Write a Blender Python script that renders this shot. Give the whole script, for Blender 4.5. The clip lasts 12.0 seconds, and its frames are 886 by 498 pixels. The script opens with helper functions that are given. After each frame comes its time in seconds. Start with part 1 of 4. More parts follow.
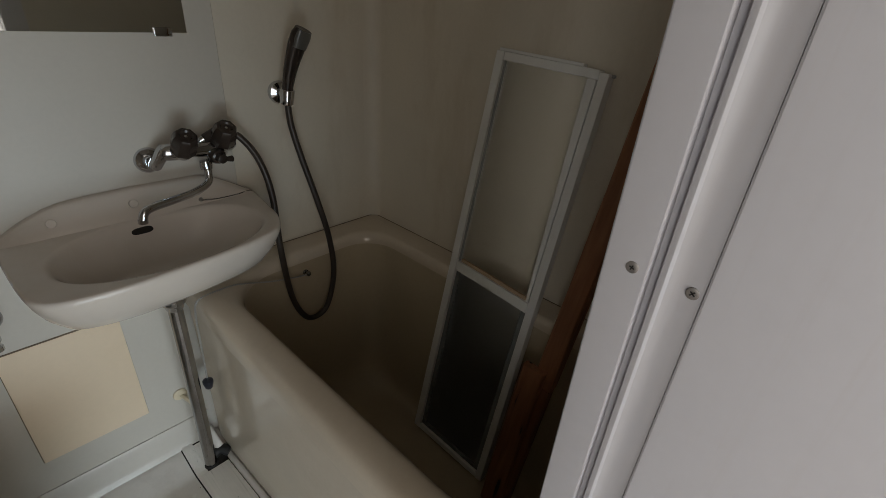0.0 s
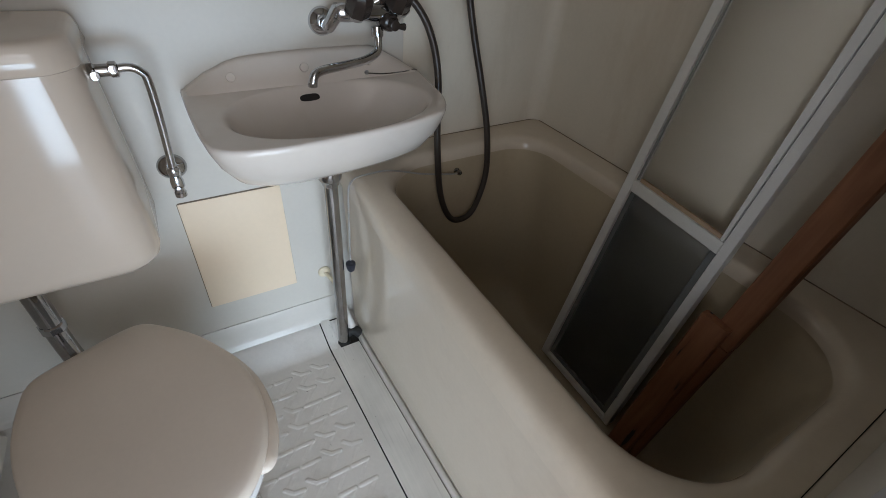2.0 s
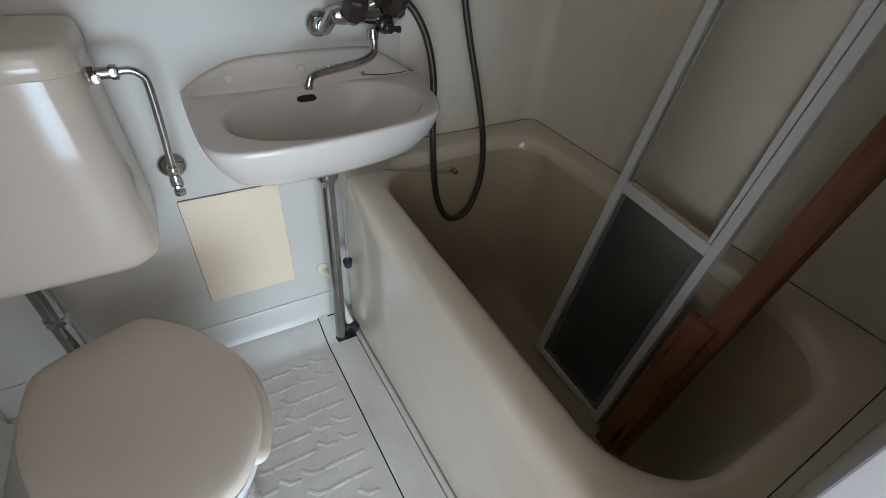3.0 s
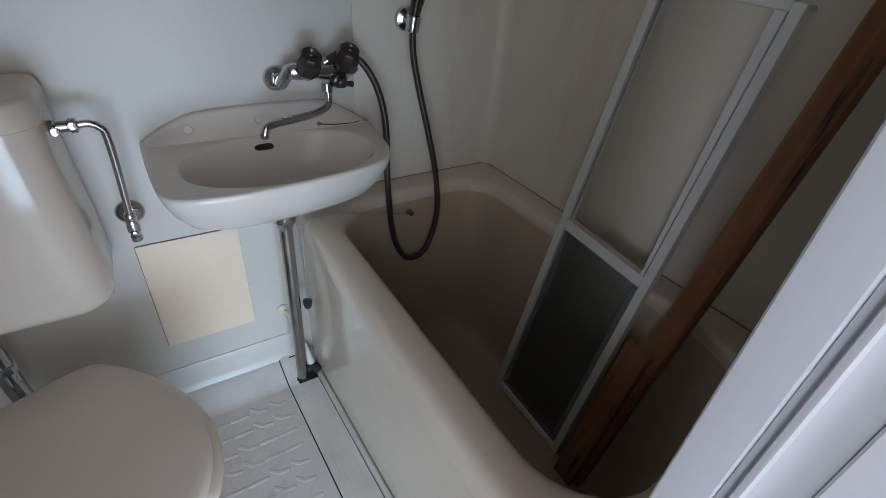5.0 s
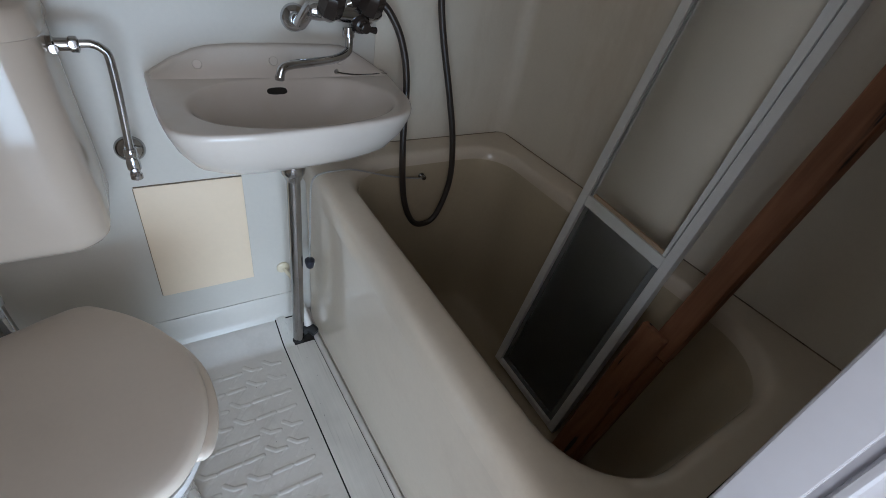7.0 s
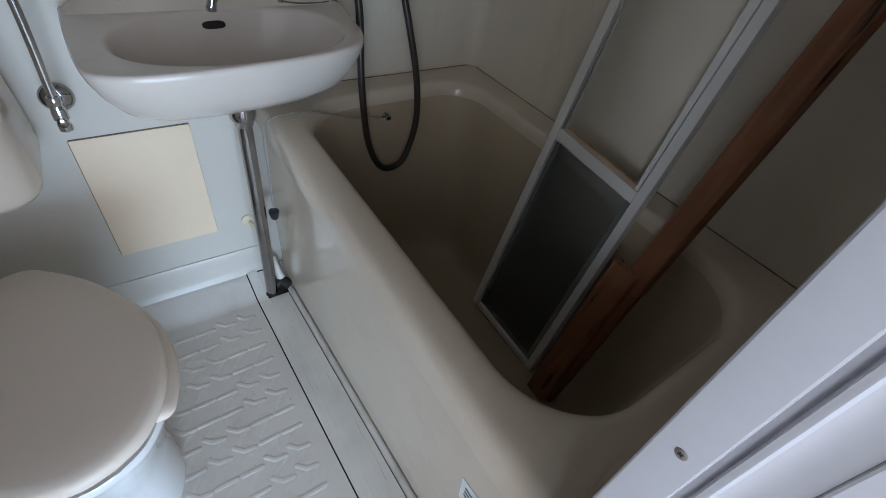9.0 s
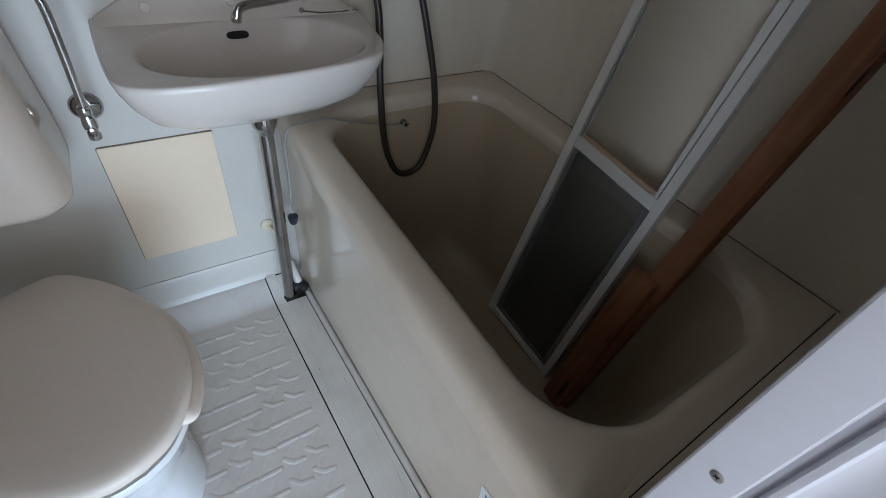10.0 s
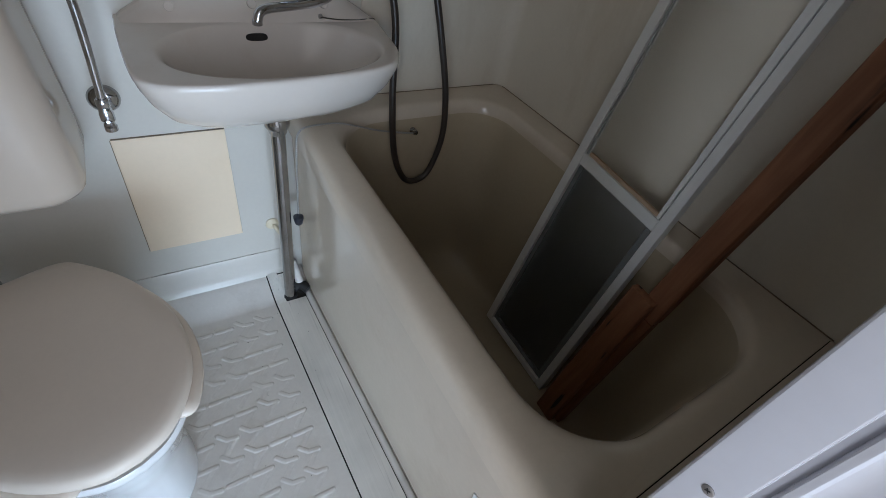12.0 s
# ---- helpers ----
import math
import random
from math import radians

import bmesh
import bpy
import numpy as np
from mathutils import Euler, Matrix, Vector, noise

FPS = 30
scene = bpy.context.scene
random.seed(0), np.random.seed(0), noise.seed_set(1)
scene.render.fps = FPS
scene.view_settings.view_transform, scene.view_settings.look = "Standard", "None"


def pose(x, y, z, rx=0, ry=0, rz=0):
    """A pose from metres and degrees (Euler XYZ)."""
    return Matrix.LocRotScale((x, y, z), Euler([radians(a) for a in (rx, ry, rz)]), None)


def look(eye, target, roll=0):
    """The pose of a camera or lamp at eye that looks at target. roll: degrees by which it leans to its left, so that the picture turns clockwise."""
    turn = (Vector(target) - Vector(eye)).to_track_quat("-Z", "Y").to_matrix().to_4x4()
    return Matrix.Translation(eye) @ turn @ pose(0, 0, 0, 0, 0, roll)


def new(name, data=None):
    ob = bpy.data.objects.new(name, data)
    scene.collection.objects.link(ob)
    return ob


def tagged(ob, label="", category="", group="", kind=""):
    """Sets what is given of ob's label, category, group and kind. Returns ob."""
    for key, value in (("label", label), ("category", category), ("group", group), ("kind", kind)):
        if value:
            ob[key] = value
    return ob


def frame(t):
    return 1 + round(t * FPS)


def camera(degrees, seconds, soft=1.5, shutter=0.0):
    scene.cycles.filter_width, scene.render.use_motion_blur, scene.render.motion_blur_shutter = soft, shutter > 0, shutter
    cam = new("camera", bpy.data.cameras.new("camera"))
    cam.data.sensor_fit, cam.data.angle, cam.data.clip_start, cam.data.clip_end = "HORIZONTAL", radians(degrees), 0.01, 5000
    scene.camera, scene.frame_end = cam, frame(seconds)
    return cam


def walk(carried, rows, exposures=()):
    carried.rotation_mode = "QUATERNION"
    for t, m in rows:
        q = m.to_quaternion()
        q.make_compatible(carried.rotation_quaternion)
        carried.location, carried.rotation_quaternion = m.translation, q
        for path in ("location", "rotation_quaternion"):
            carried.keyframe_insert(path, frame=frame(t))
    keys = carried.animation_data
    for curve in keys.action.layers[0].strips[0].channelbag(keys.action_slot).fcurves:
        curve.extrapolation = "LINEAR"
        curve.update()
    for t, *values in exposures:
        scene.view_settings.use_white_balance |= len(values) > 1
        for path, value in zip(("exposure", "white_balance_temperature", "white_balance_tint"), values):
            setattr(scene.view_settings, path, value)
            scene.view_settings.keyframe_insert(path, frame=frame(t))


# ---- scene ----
cam = camera(88.1, 12.0, soft=0.5)
PATH = [
    (0, (-0.885, -1.08, 1.183), (0.445, 0.078, 0.24), 4.5),
    (0.5, (-0.892, -1.047, 1.151), (0.275, 0.253, 0.177), 1.6),
    (1, (-0.905, -1.02, 1.118), (0.121, 0.324, 0.049), 3.1),
    (1.5, (-0.898, -0.995, 1.08), (0.023, 0.344, -0.084), 4.3),
    (2, (-0.901, -0.972, 1.072), (-0.058, 0.355, -0.166), 4.7),
    (2.5, (-0.896, -0.973, 1.075), (-0.1, 0.347, -0.199), 4.8),
    (3, (-0.884, -0.991, 1.094), (-0.068, 0.331, -0.165), 4.8),
    (3.5, (-0.869, -1.0, 1.107), (0.003, 0.329, -0.107), 4.7),
    (5.5, (-0.864, -1.055, 1.128), (0.12, 0.301, 0.035), 6.3),
    (6, (-0.881, -1.052, 1.132), (0.129, 0.297, 0.054), 7.3),
    (6.5, (-0.88, -1.024, 1.077), (0.087, 0.312, -0.055), 8.3),
    (7, (-0.889, -1.012, 1.07), (0.073, 0.282, -0.113), 10.7),
    (9, (-0.831, -1.015, 1.05), (0.109, 0.114, -0.306), 10.1),
    (9.5, (-0.843, -1.014, 1.069), (0.084, 0.13, -0.284), 9.5),
    (10, (-0.842, -1.004, 1.06), (0.059, 0.154, -0.299), 9.1),
    (10.5, (-0.849, -1.008, 1.063), (0.06, 0.145, -0.296), 10.4),
    (11, (-0.844, -1.008, 1.068), (0.065, 0.154, -0.282), 10.6),
    (11.5, (-0.852, -1.01, 1.073), (0.053, 0.173, -0.261), 10.8),
    (12, (-0.855, -1.006, 1.068), (0.06, 0.171, -0.266), 12.2),
]
EXPOSURES = [(0.0, -0.82, 7300, 11), (0.5, -0.28, 7300, 13), (1.0, 0.05, 7200, 13), (1.5, 0.13, 6700, 13), (2.5, 0.11, 6350, 11), (3.7, 0.07, 6150, 10), (5.5, -0.11, 5950, 12), (7.0, -0.07, 6050, 12), (9.0, -0.06, 5900, 11), (12.0, -0.04, 5950, 11)]
walk(cam, [(t, look(eye, target, roll)) for t, eye, target, roll in PATH], EXPOSURES)

# ---- world and light ----
world = bpy.data.worlds.new("world")
scene.world = world
world.use_nodes = True
wn = world.node_tree
sky = wn.nodes.new("ShaderNodeTexSky")
sky.sky_type, sky.sun_disc = "NISHITA", False
sky.sun_elevation, sky.sun_rotation = radians(50), radians(20)
wn.nodes["Background"].inputs["Strength"].default_value = 0.12
wn.links.new(sky.outputs["Color"], wn.nodes["Background"].inputs["Color"])

sun_data = bpy.data.lights.new("sun", "SUN")
sun_data.energy, sun_data.angle, sun_data.color = 1.0, radians(12), (1.0, 0.95, 0.88)
sun = new("sun", sun_data)
sun.matrix_world = look((1.5, 4.0, 6.0), (0, 0, 0))

# daylight through the window of the room outside: bare glass below and a lace curtain above to the south; an unseen
# fill lamp added to the west brightens the tub and the east wall
for name, eye, aim, wide, high, watts, tone, fan in (
        ("window_light", (-1.32, -2.50, 0.30), (-1.00, 0.0, 0.12), 1.7, 0.66, 11.6, (0.635, 0.825, 1.0), 78),
        ("curtain_light", (-1.32, -2.50, 1.26), (-1.00, 0.0, 1.26), 1.7, 1.10, 18.5, (0.95, 0.945, 0.955), 180),
        ("west_fill_light", (-3.12, -1.85, 1.10), (0.0, -1.45, 0.90), 1.2, 1.3, 49.0, (0.88, 0.93, 1.0), 180)):
    win_data = bpy.data.lights.new(name, "AREA")
    win_data.shape, win_data.size, win_data.size_y = "RECTANGLE", wide, high
    win_data.energy, win_data.color, win_data.spread = watts, tone, radians(fan)
    new(name, win_data).matrix_world = look(eye, aim)


# ---- materials ----
def surface(name, colour, rough=0.5, metal=0.0, vary=0.06, scale=6.0, bump=0.0, bump_scale=60.0, coat=0.0,
            stain=None, stain_amount=0.0, stain_scale=3.0, rough_vary=0.06, streak=1.0):
    """Colour with two scales of mottling, optional stains, uneven gloss and fine relief."""
    m = bpy.data.materials.new(name)
    m.use_nodes = True
    nt = m.node_tree
    b = nt.nodes["Principled BSDF"]
    co = nt.nodes.new("ShaderNodeTexCoord")
    big = nt.nodes.new("ShaderNodeTexNoise")
    big.inputs["Scale"].default_value, big.inputs["Detail"].default_value = scale, 5.0
    fine = nt.nodes.new("ShaderNodeTexNoise")
    fine.inputs["Scale"].default_value, fine.inputs["Detail"].default_value = scale * 22, 3.0
    for n in (big, fine):
        nt.links.new(co.outputs["Object"], n.inputs["Vector"])
    add = nt.nodes.new("ShaderNodeMath")
    add.operation = "MULTIPLY_ADD"
    nt.links.new(fine.outputs["Fac"], add.inputs[0])
    add.inputs[1].default_value = 0.4
    nt.links.new(big.outputs["Fac"], add.inputs[2])
    ramp = nt.nodes.new("ShaderNodeMapRange")
    ramp.inputs["From Min"].default_value, ramp.inputs["From Max"].default_value = 0.45, 0.95
    ramp.inputs["To Min"].default_value, ramp.inputs["To Max"].default_value = 1 - vary, 1 + vary
    nt.links.new(add.outputs[0], ramp.inputs["Value"])
    mul = nt.nodes.new("ShaderNodeVectorMath")
    mul.operation = "SCALE"
    mul.inputs[0].default_value = colour
    nt.links.new(ramp.outputs[0], mul.inputs["Scale"])
    out = mul.outputs[0]
    if stain:
        st = nt.nodes.new("ShaderNodeTexNoise")
        st.inputs["Scale"].default_value, st.inputs["Detail"].default_value = stain_scale, 7.0
        st.inputs["Roughness"].default_value = 0.65
        sm = nt.nodes.new("ShaderNodeMapping")
        sm.inputs["Scale"].default_value = (1.0, 1.0, streak)
        nt.links.new(co.outputs["Object"], sm.inputs["Vector"])
        nt.links.new(sm.outputs[0], st.inputs["Vector"])
        sr = nt.nodes.new("ShaderNodeMapRange")
        sr.inputs["From Min"].default_value, sr.inputs["From Max"].default_value = 0.52, 0.75
        sr.inputs["To Max"].default_value = stain_amount
        nt.links.new(st.outputs["Fac"], sr.inputs["Value"])
        mix = nt.nodes.new("ShaderNodeMix")
        mix.data_type = "RGBA"
        nt.links.new(sr.outputs[0], mix.inputs["Factor"])
        nt.links.new(out, mix.inputs[6])
        mix.inputs[7].default_value = (*stain, 1)
        out = mix.outputs[2]
    nt.links.new(out, b.inputs["Base Color"])
    rr_ = nt.nodes.new("ShaderNodeMapRange")
    rr_.inputs["To Min"].default_value, rr_.inputs["To Max"].default_value = max(rough - rough_vary, 0.02), rough + rough_vary
    nt.links.new(big.outputs["Fac"], rr_.inputs["Value"])
    nt.links.new(rr_.outputs[0], b.inputs["Roughness"])
    b.inputs["Metallic"].default_value = metal
    b.inputs["Coat Weight"].default_value = coat
    b.inputs["Coat Roughness"].default_value = 0.08
    if bump:
        bn = nt.nodes.new("ShaderNodeTexNoise")
        bn.inputs["Scale"].default_value, bn.inputs["Detail"].default_value = bump_scale, 3.0
        nt.links.new(co.outputs["Object"], bn.inputs["Vector"])
        bp = nt.nodes.new("ShaderNodeBump")
        bp.inputs["Strength"].default_value, bp.inputs["Distance"].default_value = bump, 0.004
        nt.links.new(bn.outputs["Fac"], bp.inputs["Height"])
        nt.links.new(bp.outputs["Normal"], b.inputs["Normal"])
    return m


def grained(name, dark, light, axis, rough=0.6, stretch=26.0, bump=0.5, crack=None, along=None, swirl=0.8):
    """Wood: grain stretched along one axis, with dark cracks."""
    m = bpy.data.materials.new(name)
    m.use_nodes = True
    nt = m.node_tree
    b = nt.nodes["Principled BSDF"]
    co = nt.nodes.new("ShaderNodeTexCoord")
    mp = nt.nodes.new("ShaderNodeMapping")
    mp.inputs["Scale"].default_value = [1.6 if i == axis else stretch for i in range(3)]
    if along:
        turn = nt.nodes.new("ShaderNodeMapping")
        turn.inputs["Rotation"].default_value = Vector(along).rotation_difference(Vector((0, 0, 1))).to_euler()
        nt.links.new(co.outputs["Object"], turn.inputs["Vector"])
        nt.links.new(turn.outputs[0], mp.inputs["Vector"])
    else:
        nt.links.new(co.outputs["Object"], mp.inputs["Vector"])
    n1 = nt.nodes.new("ShaderNodeTexNoise")
    n1.inputs["Scale"].default_value, n1.inputs["Detail"].default_value, n1.inputs["Distortion"].default_value = 3.0, 8.0, swirl
    n2 = nt.nodes.new("ShaderNodeTexNoise")
    n2.inputs["Scale"].default_value, n2.inputs["Detail"].default_value = 7.0, 4.0
    nt.links.new(mp.outputs[0], n1.inputs["Vector"])
    nt.links.new(co.outputs["Object"], n2.inputs["Vector"])
    r = nt.nodes.new("ShaderNodeValToRGB")
    r.color_ramp.elements[0].position, r.color_ramp.elements[0].color = 0.36, (*dark, 1)
    r.color_ramp.elements[1].position, r.color_ramp.elements[1].color = 0.66, (*light, 1)
    if crack:
        e = r.color_ramp.elements.new(0.315)
        e.color = (*crack, 1)
    nt.links.new(n1.outputs["Fac"], r.inputs[0])
    mr = nt.nodes.new("ShaderNodeMapRange")
    mr.inputs["To Min"].default_value, mr.inputs["To Max"].default_value = 0.72, 1.28
    nt.links.new(n2.outputs["Fac"], mr.inputs["Value"])
    mul = nt.nodes.new("ShaderNodeVectorMath")
    mul.operation = "SCALE"
    nt.links.new(r.outputs[0], mul.inputs[0])
    nt.links.new(mr.outputs[0], mul.inputs["Scale"])
    nt.links.new(mul.outputs[0], b.inputs["Base Color"])
    b.inputs["Roughness"].default_value = rough
    bp = nt.nodes.new("ShaderNodeBump")
    bp.inputs["Strength"].default_value, bp.inputs["Distance"].default_value = bump, 0.002
    nt.links.new(n1.outputs["Fac"], bp.inputs["Height"])
    nt.links.new(bp.outputs["Normal"], b.inputs["Normal"])
    return m


def frosted(name, colour, rough, clear=1.0):
    m = surface(name, colour, rough, vary=0.03, scale=9.0, rough_vary=0.04)
    b = m.node_tree.nodes["Principled BSDF"]
    b.inputs["Transmission Weight"].default_value = clear
    b.inputs["IOR"].default_value = 1.18
    return m


WALL_WHITE = surface("wall_white", (0.59, 0.55, 0.49), 0.42, vary=0.04, scale=5.0, bump=0.05, bump_scale=90, stain=(0.55, 0.50, 0.42), stain_amount=0.25, stain_scale=2.2)
WALL_CREAM = surface("wall_cream", (0.70, 0.635, 0.535), 0.46, vary=0.045, scale=5.0, bump=0.05, bump_scale=90, stain=(0.46, 0.36, 0.24), stain_amount=0.4, stain_scale=6.0, streak=0.3)
CEILING = surface("ceiling_white", (0.70, 0.68, 0.64), 0.5, vary=0.03)
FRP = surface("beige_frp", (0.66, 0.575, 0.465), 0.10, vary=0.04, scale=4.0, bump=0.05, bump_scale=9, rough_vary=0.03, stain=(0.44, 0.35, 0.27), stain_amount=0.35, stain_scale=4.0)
# the rim's FRP, rougher, with the shade inside the tub put into its colour
FRP_DULL_SHADED = surface("dull_shaded_beige_frp", (0.48, 0.40, 0.28), 0.36, vary=0.06, scale=4.0, bump=0.03, bump_scale=14, stain=(0.36, 0.265, 0.175), stain_amount=0.42, stain_scale=3.0)
FLOOR_FRP = surface("grey_floor_frp", (0.67, 0.635, 0.595), 0.36, vary=0.06, scale=5.0, bump=0.05, bump_scale=120, stain=(0.40, 0.36, 0.31), stain_amount=0.4, stain_scale=9.0)
BASE_WHITE = surface("baseboard_white", (0.60, 0.56, 0.505), 0.3, vary=0.04, scale=5.0, stain=(0.50, 0.45, 0.38), stain_amount=0.3, stain_scale=7.0)
CERAMIC = surface("ceramic_ivory", (0.71, 0.64, 0.575), 0.13, vary=0.02, scale=4.0, coat=0.08, rough_vary=0.03, stain=(0.60, 0.49, 0.38), stain_amount=0.35, stain_scale=5.0)
BOWL_WHITE = surface("ceramic_white", (0.74, 0.74, 0.74), 0.10, vary=0.015, scale=4.0, coat=0.3, rough_vary=0.03)
TANK_IVORY = surface("tank_ivory", (0.60, 0.50, 0.41), 0.09, vary=0.02, scale=4.0, coat=0.0, rough_vary=0.03)
SEAT = surface("seat_plastic", (0.715, 0.62, 0.53), 0.42, vary=0.03, scale=6.0, rough_vary=0.05)
CHROME = surface("chrome", (0.56, 0.57, 0.59), 0.07, metal=1.0, vary=0.08, scale=30.0, rough_vary=0.05)
PIPE_CHROME = surface("worn_chrome", (0.38, 0.375, 0.375), 0.05, metal=1.0, vary=0.15, scale=18.0, rough_vary=0.05, stain=(0.25, 0.22, 0.19), stain_amount=0.5, stain_scale=14.0)
KNOB = surface("brown_knob_plastic", (0.035, 0.026, 0.022), 0.22, vary=0.1, scale=20.0)
HOSE = surface("brown_hose", (0.040, 0.030, 0.024), 0.36, vary=0.15, scale=25.0)
HEAD_GREY = surface("shower_face_grey", (0.10, 0.095, 0.085), 0.3, vary=0.1, scale=30.0)
RUBBER = surface("black_rubber", (0.016, 0.015, 0.015), 0.55, vary=0.2, scale=30.0)
NAVY = surface("navy_rubber", (0.018, 0.020, 0.030), 0.35, vary=0.2, scale=30.0)
GAP = surface("dark_joint", (0.020, 0.017, 0.014), 0.9, vary=0.3, scale=20.0)
CAULK = surface("aged_sealant", (0.24, 0.185, 0.13), 0.8, vary=0.5, scale=16.0, stain=(0.02, 0.017, 0.014), stain_amount=0.9, stain_scale=14.0)
CAULK_PALE = surface("pale_sealant", (0.55, 0.51, 0.46), 0.7, vary=0.3, scale=22.0, stain=(0.05, 0.042, 0.035), stain_amount=0.9, stain_scale=20.0)
PANEL = surface("cream_board", (0.83, 0.67, 0.495), 0.6, vary=0.03, scale=5.0, bump=0.06, bump_scale=200, stain=(0.60, 0.46, 0.28), stain_amount=0.25, stain_scale=5.0)
IVORY = surface("yellowed_ivory", (0.66, 0.57, 0.41), 0.4, vary=0.1, scale=20.0)
ALU = surface("white_aluminium", (0.80, 0.80, 0.78), 0.36, vary=0.04, scale=12.0, stain=(0.50, 0.48, 0.44), stain_amount=0.25, stain_scale=12.0)
ALU_DULL = surface("dull_aluminium", (0.42, 0.44, 0.45), 0.36, metal=0.4, vary=0.08, scale=14.0)
CHANNEL_GREY = surface("grey_channel_show", (0.19, 0.20, 0.20), 0.6, vary=0.12, scale=14.0)
TAN_STRIP = surface("tan_seal", (0.52, 0.38, 0.26), 0.6, vary=0.1, scale=20.0)
JAMB = surface("white_door_frame", (0.55, 0.545, 0.58), 0.40, vary=0.03, scale=5.0, bump=0.03, bump_scale=120, stain=(0.50, 0.465, 0.46), stain_amount=0.35, stain_scale=70.0, streak=0.03)
SCREW = surface("dull_screw_steel", (0.34, 0.32, 0.31), 0.5, metal=0.8, vary=0.25, scale=150.0)
CHAIN = surface("pale_chain_steel", (0.46, 0.45, 0.44), 0.38, metal=0.8, vary=0.1, scale=60.0)
STEEL = surface("screw_steel", (0.50, 0.48, 0.46), 0.35, metal=1.0, vary=0.2, scale=80.0)
POST = grained("red_brown_timber", (0.205, 0.083, 0.039), (0.335, 0.143, 0.071), 2, 0.62, 22.0, 0.5, (0.012, 0.007, 0.005), (0.108, -0.069, 0.89), 0.3)
PLANK = grained("white_grained_cover", (0.70, 0.675, 0.63), (0.75, 0.72, 0.675), 1, 0.40, 60.0, 0.05, (0.56, 0.53, 0.49))
MIRROR = surface("mirror_silver", (0.82, 0.83, 0.79), 0.03, metal=1.0, vary=0.02, scale=5.0, rough_vary=0.01)
CLEAR = frosted("frosted_acrylic", (0.88, 0.88, 0.86), 0.36)
FROST = frosted("smoked_acrylic", (0.44, 0.46, 0.47), 0.30, 0.93)
PAPER = surface("white_paper", (0.78, 0.80, 0.80), 0.6, vary=0.03, scale=30.0)
INK = surface("blue_grey_ink", (0.12, 0.16, 0.20), 0.6, vary=0.1, scale=40.0)
ROOM_WALL = surface("room_wallpaper", (0.72, 0.69, 0.64), 0.8, vary=0.04, scale=8.0, bump=0.15, bump_scale=300)
ROOM_FLOOR = grained("room_floor_wood", (0.24, 0.15, 0.08), (0.40, 0.27, 0.16), 1, 0.4, 16.0, 0.2)


# ---- building helpers ----
def mesh_from(name, bm, material, sharp=38):
    bmesh.ops.recalc_face_normals(bm, faces=bm.faces)
    me = bpy.data.meshes.new(name)
    bm.to_mesh(me)
    bm.free()
    me.materials.append(material)
    me.polygons.foreach_set("use_smooth", [True] * len(me.polygons))
    me.set_sharp_from_angle(angle=radians(sharp))
    return me


def thing(name, at, label="", category="", group="", kind=""):
    ob = new(name)
    ob.location = at
    ob.empty_display_size = 0.05
    return tagged(ob, label, category, group, kind)


def part(name, bm, material, parent, label="", sharp=38):
    """One mesh under a thing or a part; the mesh is given in world places."""
    ob = new(name, mesh_from(name, bm, material, sharp))
    top = parent
    at = Vector((0, 0, 0))
    while top:
        at += top.location
        top = top.parent
    ob.parent = parent
    ob.location = -at
    return tagged(ob, label)


def solid(name, bm, material, label="", category="", kind="", group="", sharp=38):
    return tagged(new(name, mesh_from(name, bm, material, sharp)), label, category, group, kind)


def box(x0, x1, y0, y1, z0, z1, bevel=0.0, seg=2, bm=None):
    own = bm is None
    b = bmesh.new()
    bmesh.ops.create_cube(b, size=1.0)
    for v in b.verts:
        v.co = ((x0 + x1) / 2 + v.co.x * (x1 - x0), (y0 + y1) / 2 + v.co.y * (y1 - y0), (z0 + z1) / 2 + v.co.z * (z1 - z0))
    if bevel:
        bmesh.ops.bevel(b, geom=list(b.edges), offset=bevel, segments=seg, affect="EDGES", profile=0.5)
    if own:
        return b
    me = bpy.data.meshes.new("tmp")
    b.to_mesh(me)
    b.free()
    bm.from_mesh(me)
    bpy.data.meshes.remove(me)
    return bm


def loft(rings, start=True, end=True, bm=None):
    bm = bm or bmesh.new()
    rows = [[bm.verts.new(p) for p in ring] for ring in rings]
    n = len(rows[0])
    for a, b in zip(rows, rows[1:]):
        for i in range(n):
            bm.faces.new((a[i], a[(i + 1) % n], b[(i + 1) % n], b[i]))
    if start:
        bm.faces.new(rows[0])
    if end:
        bm.faces.new(rows[-1])
    return bm


def curve_points(points, steps=8):
    """A smooth line through the points (Catmull-Rom)."""
    p = [Vector(q) for q in points]
    p = [2 * p[0] - p[1]] + p + [2 * p[-1] - p[-2]]
    out = []
    for i in range(1, len(p) - 2):
        for s in range(steps):
            t = s / steps
            out.append(0.5 * (2 * p[i] + (p[i + 1] - p[i - 1]) * t + (2 * p[i - 1] - 5 * p[i] + 4 * p[i + 1] - p[i + 2]) * t * t
                              + (3 * p[i] - p[i - 1] - 3 * p[i + 1] + p[i + 2]) * t ** 3))
    out.append(p[-2])
    return out


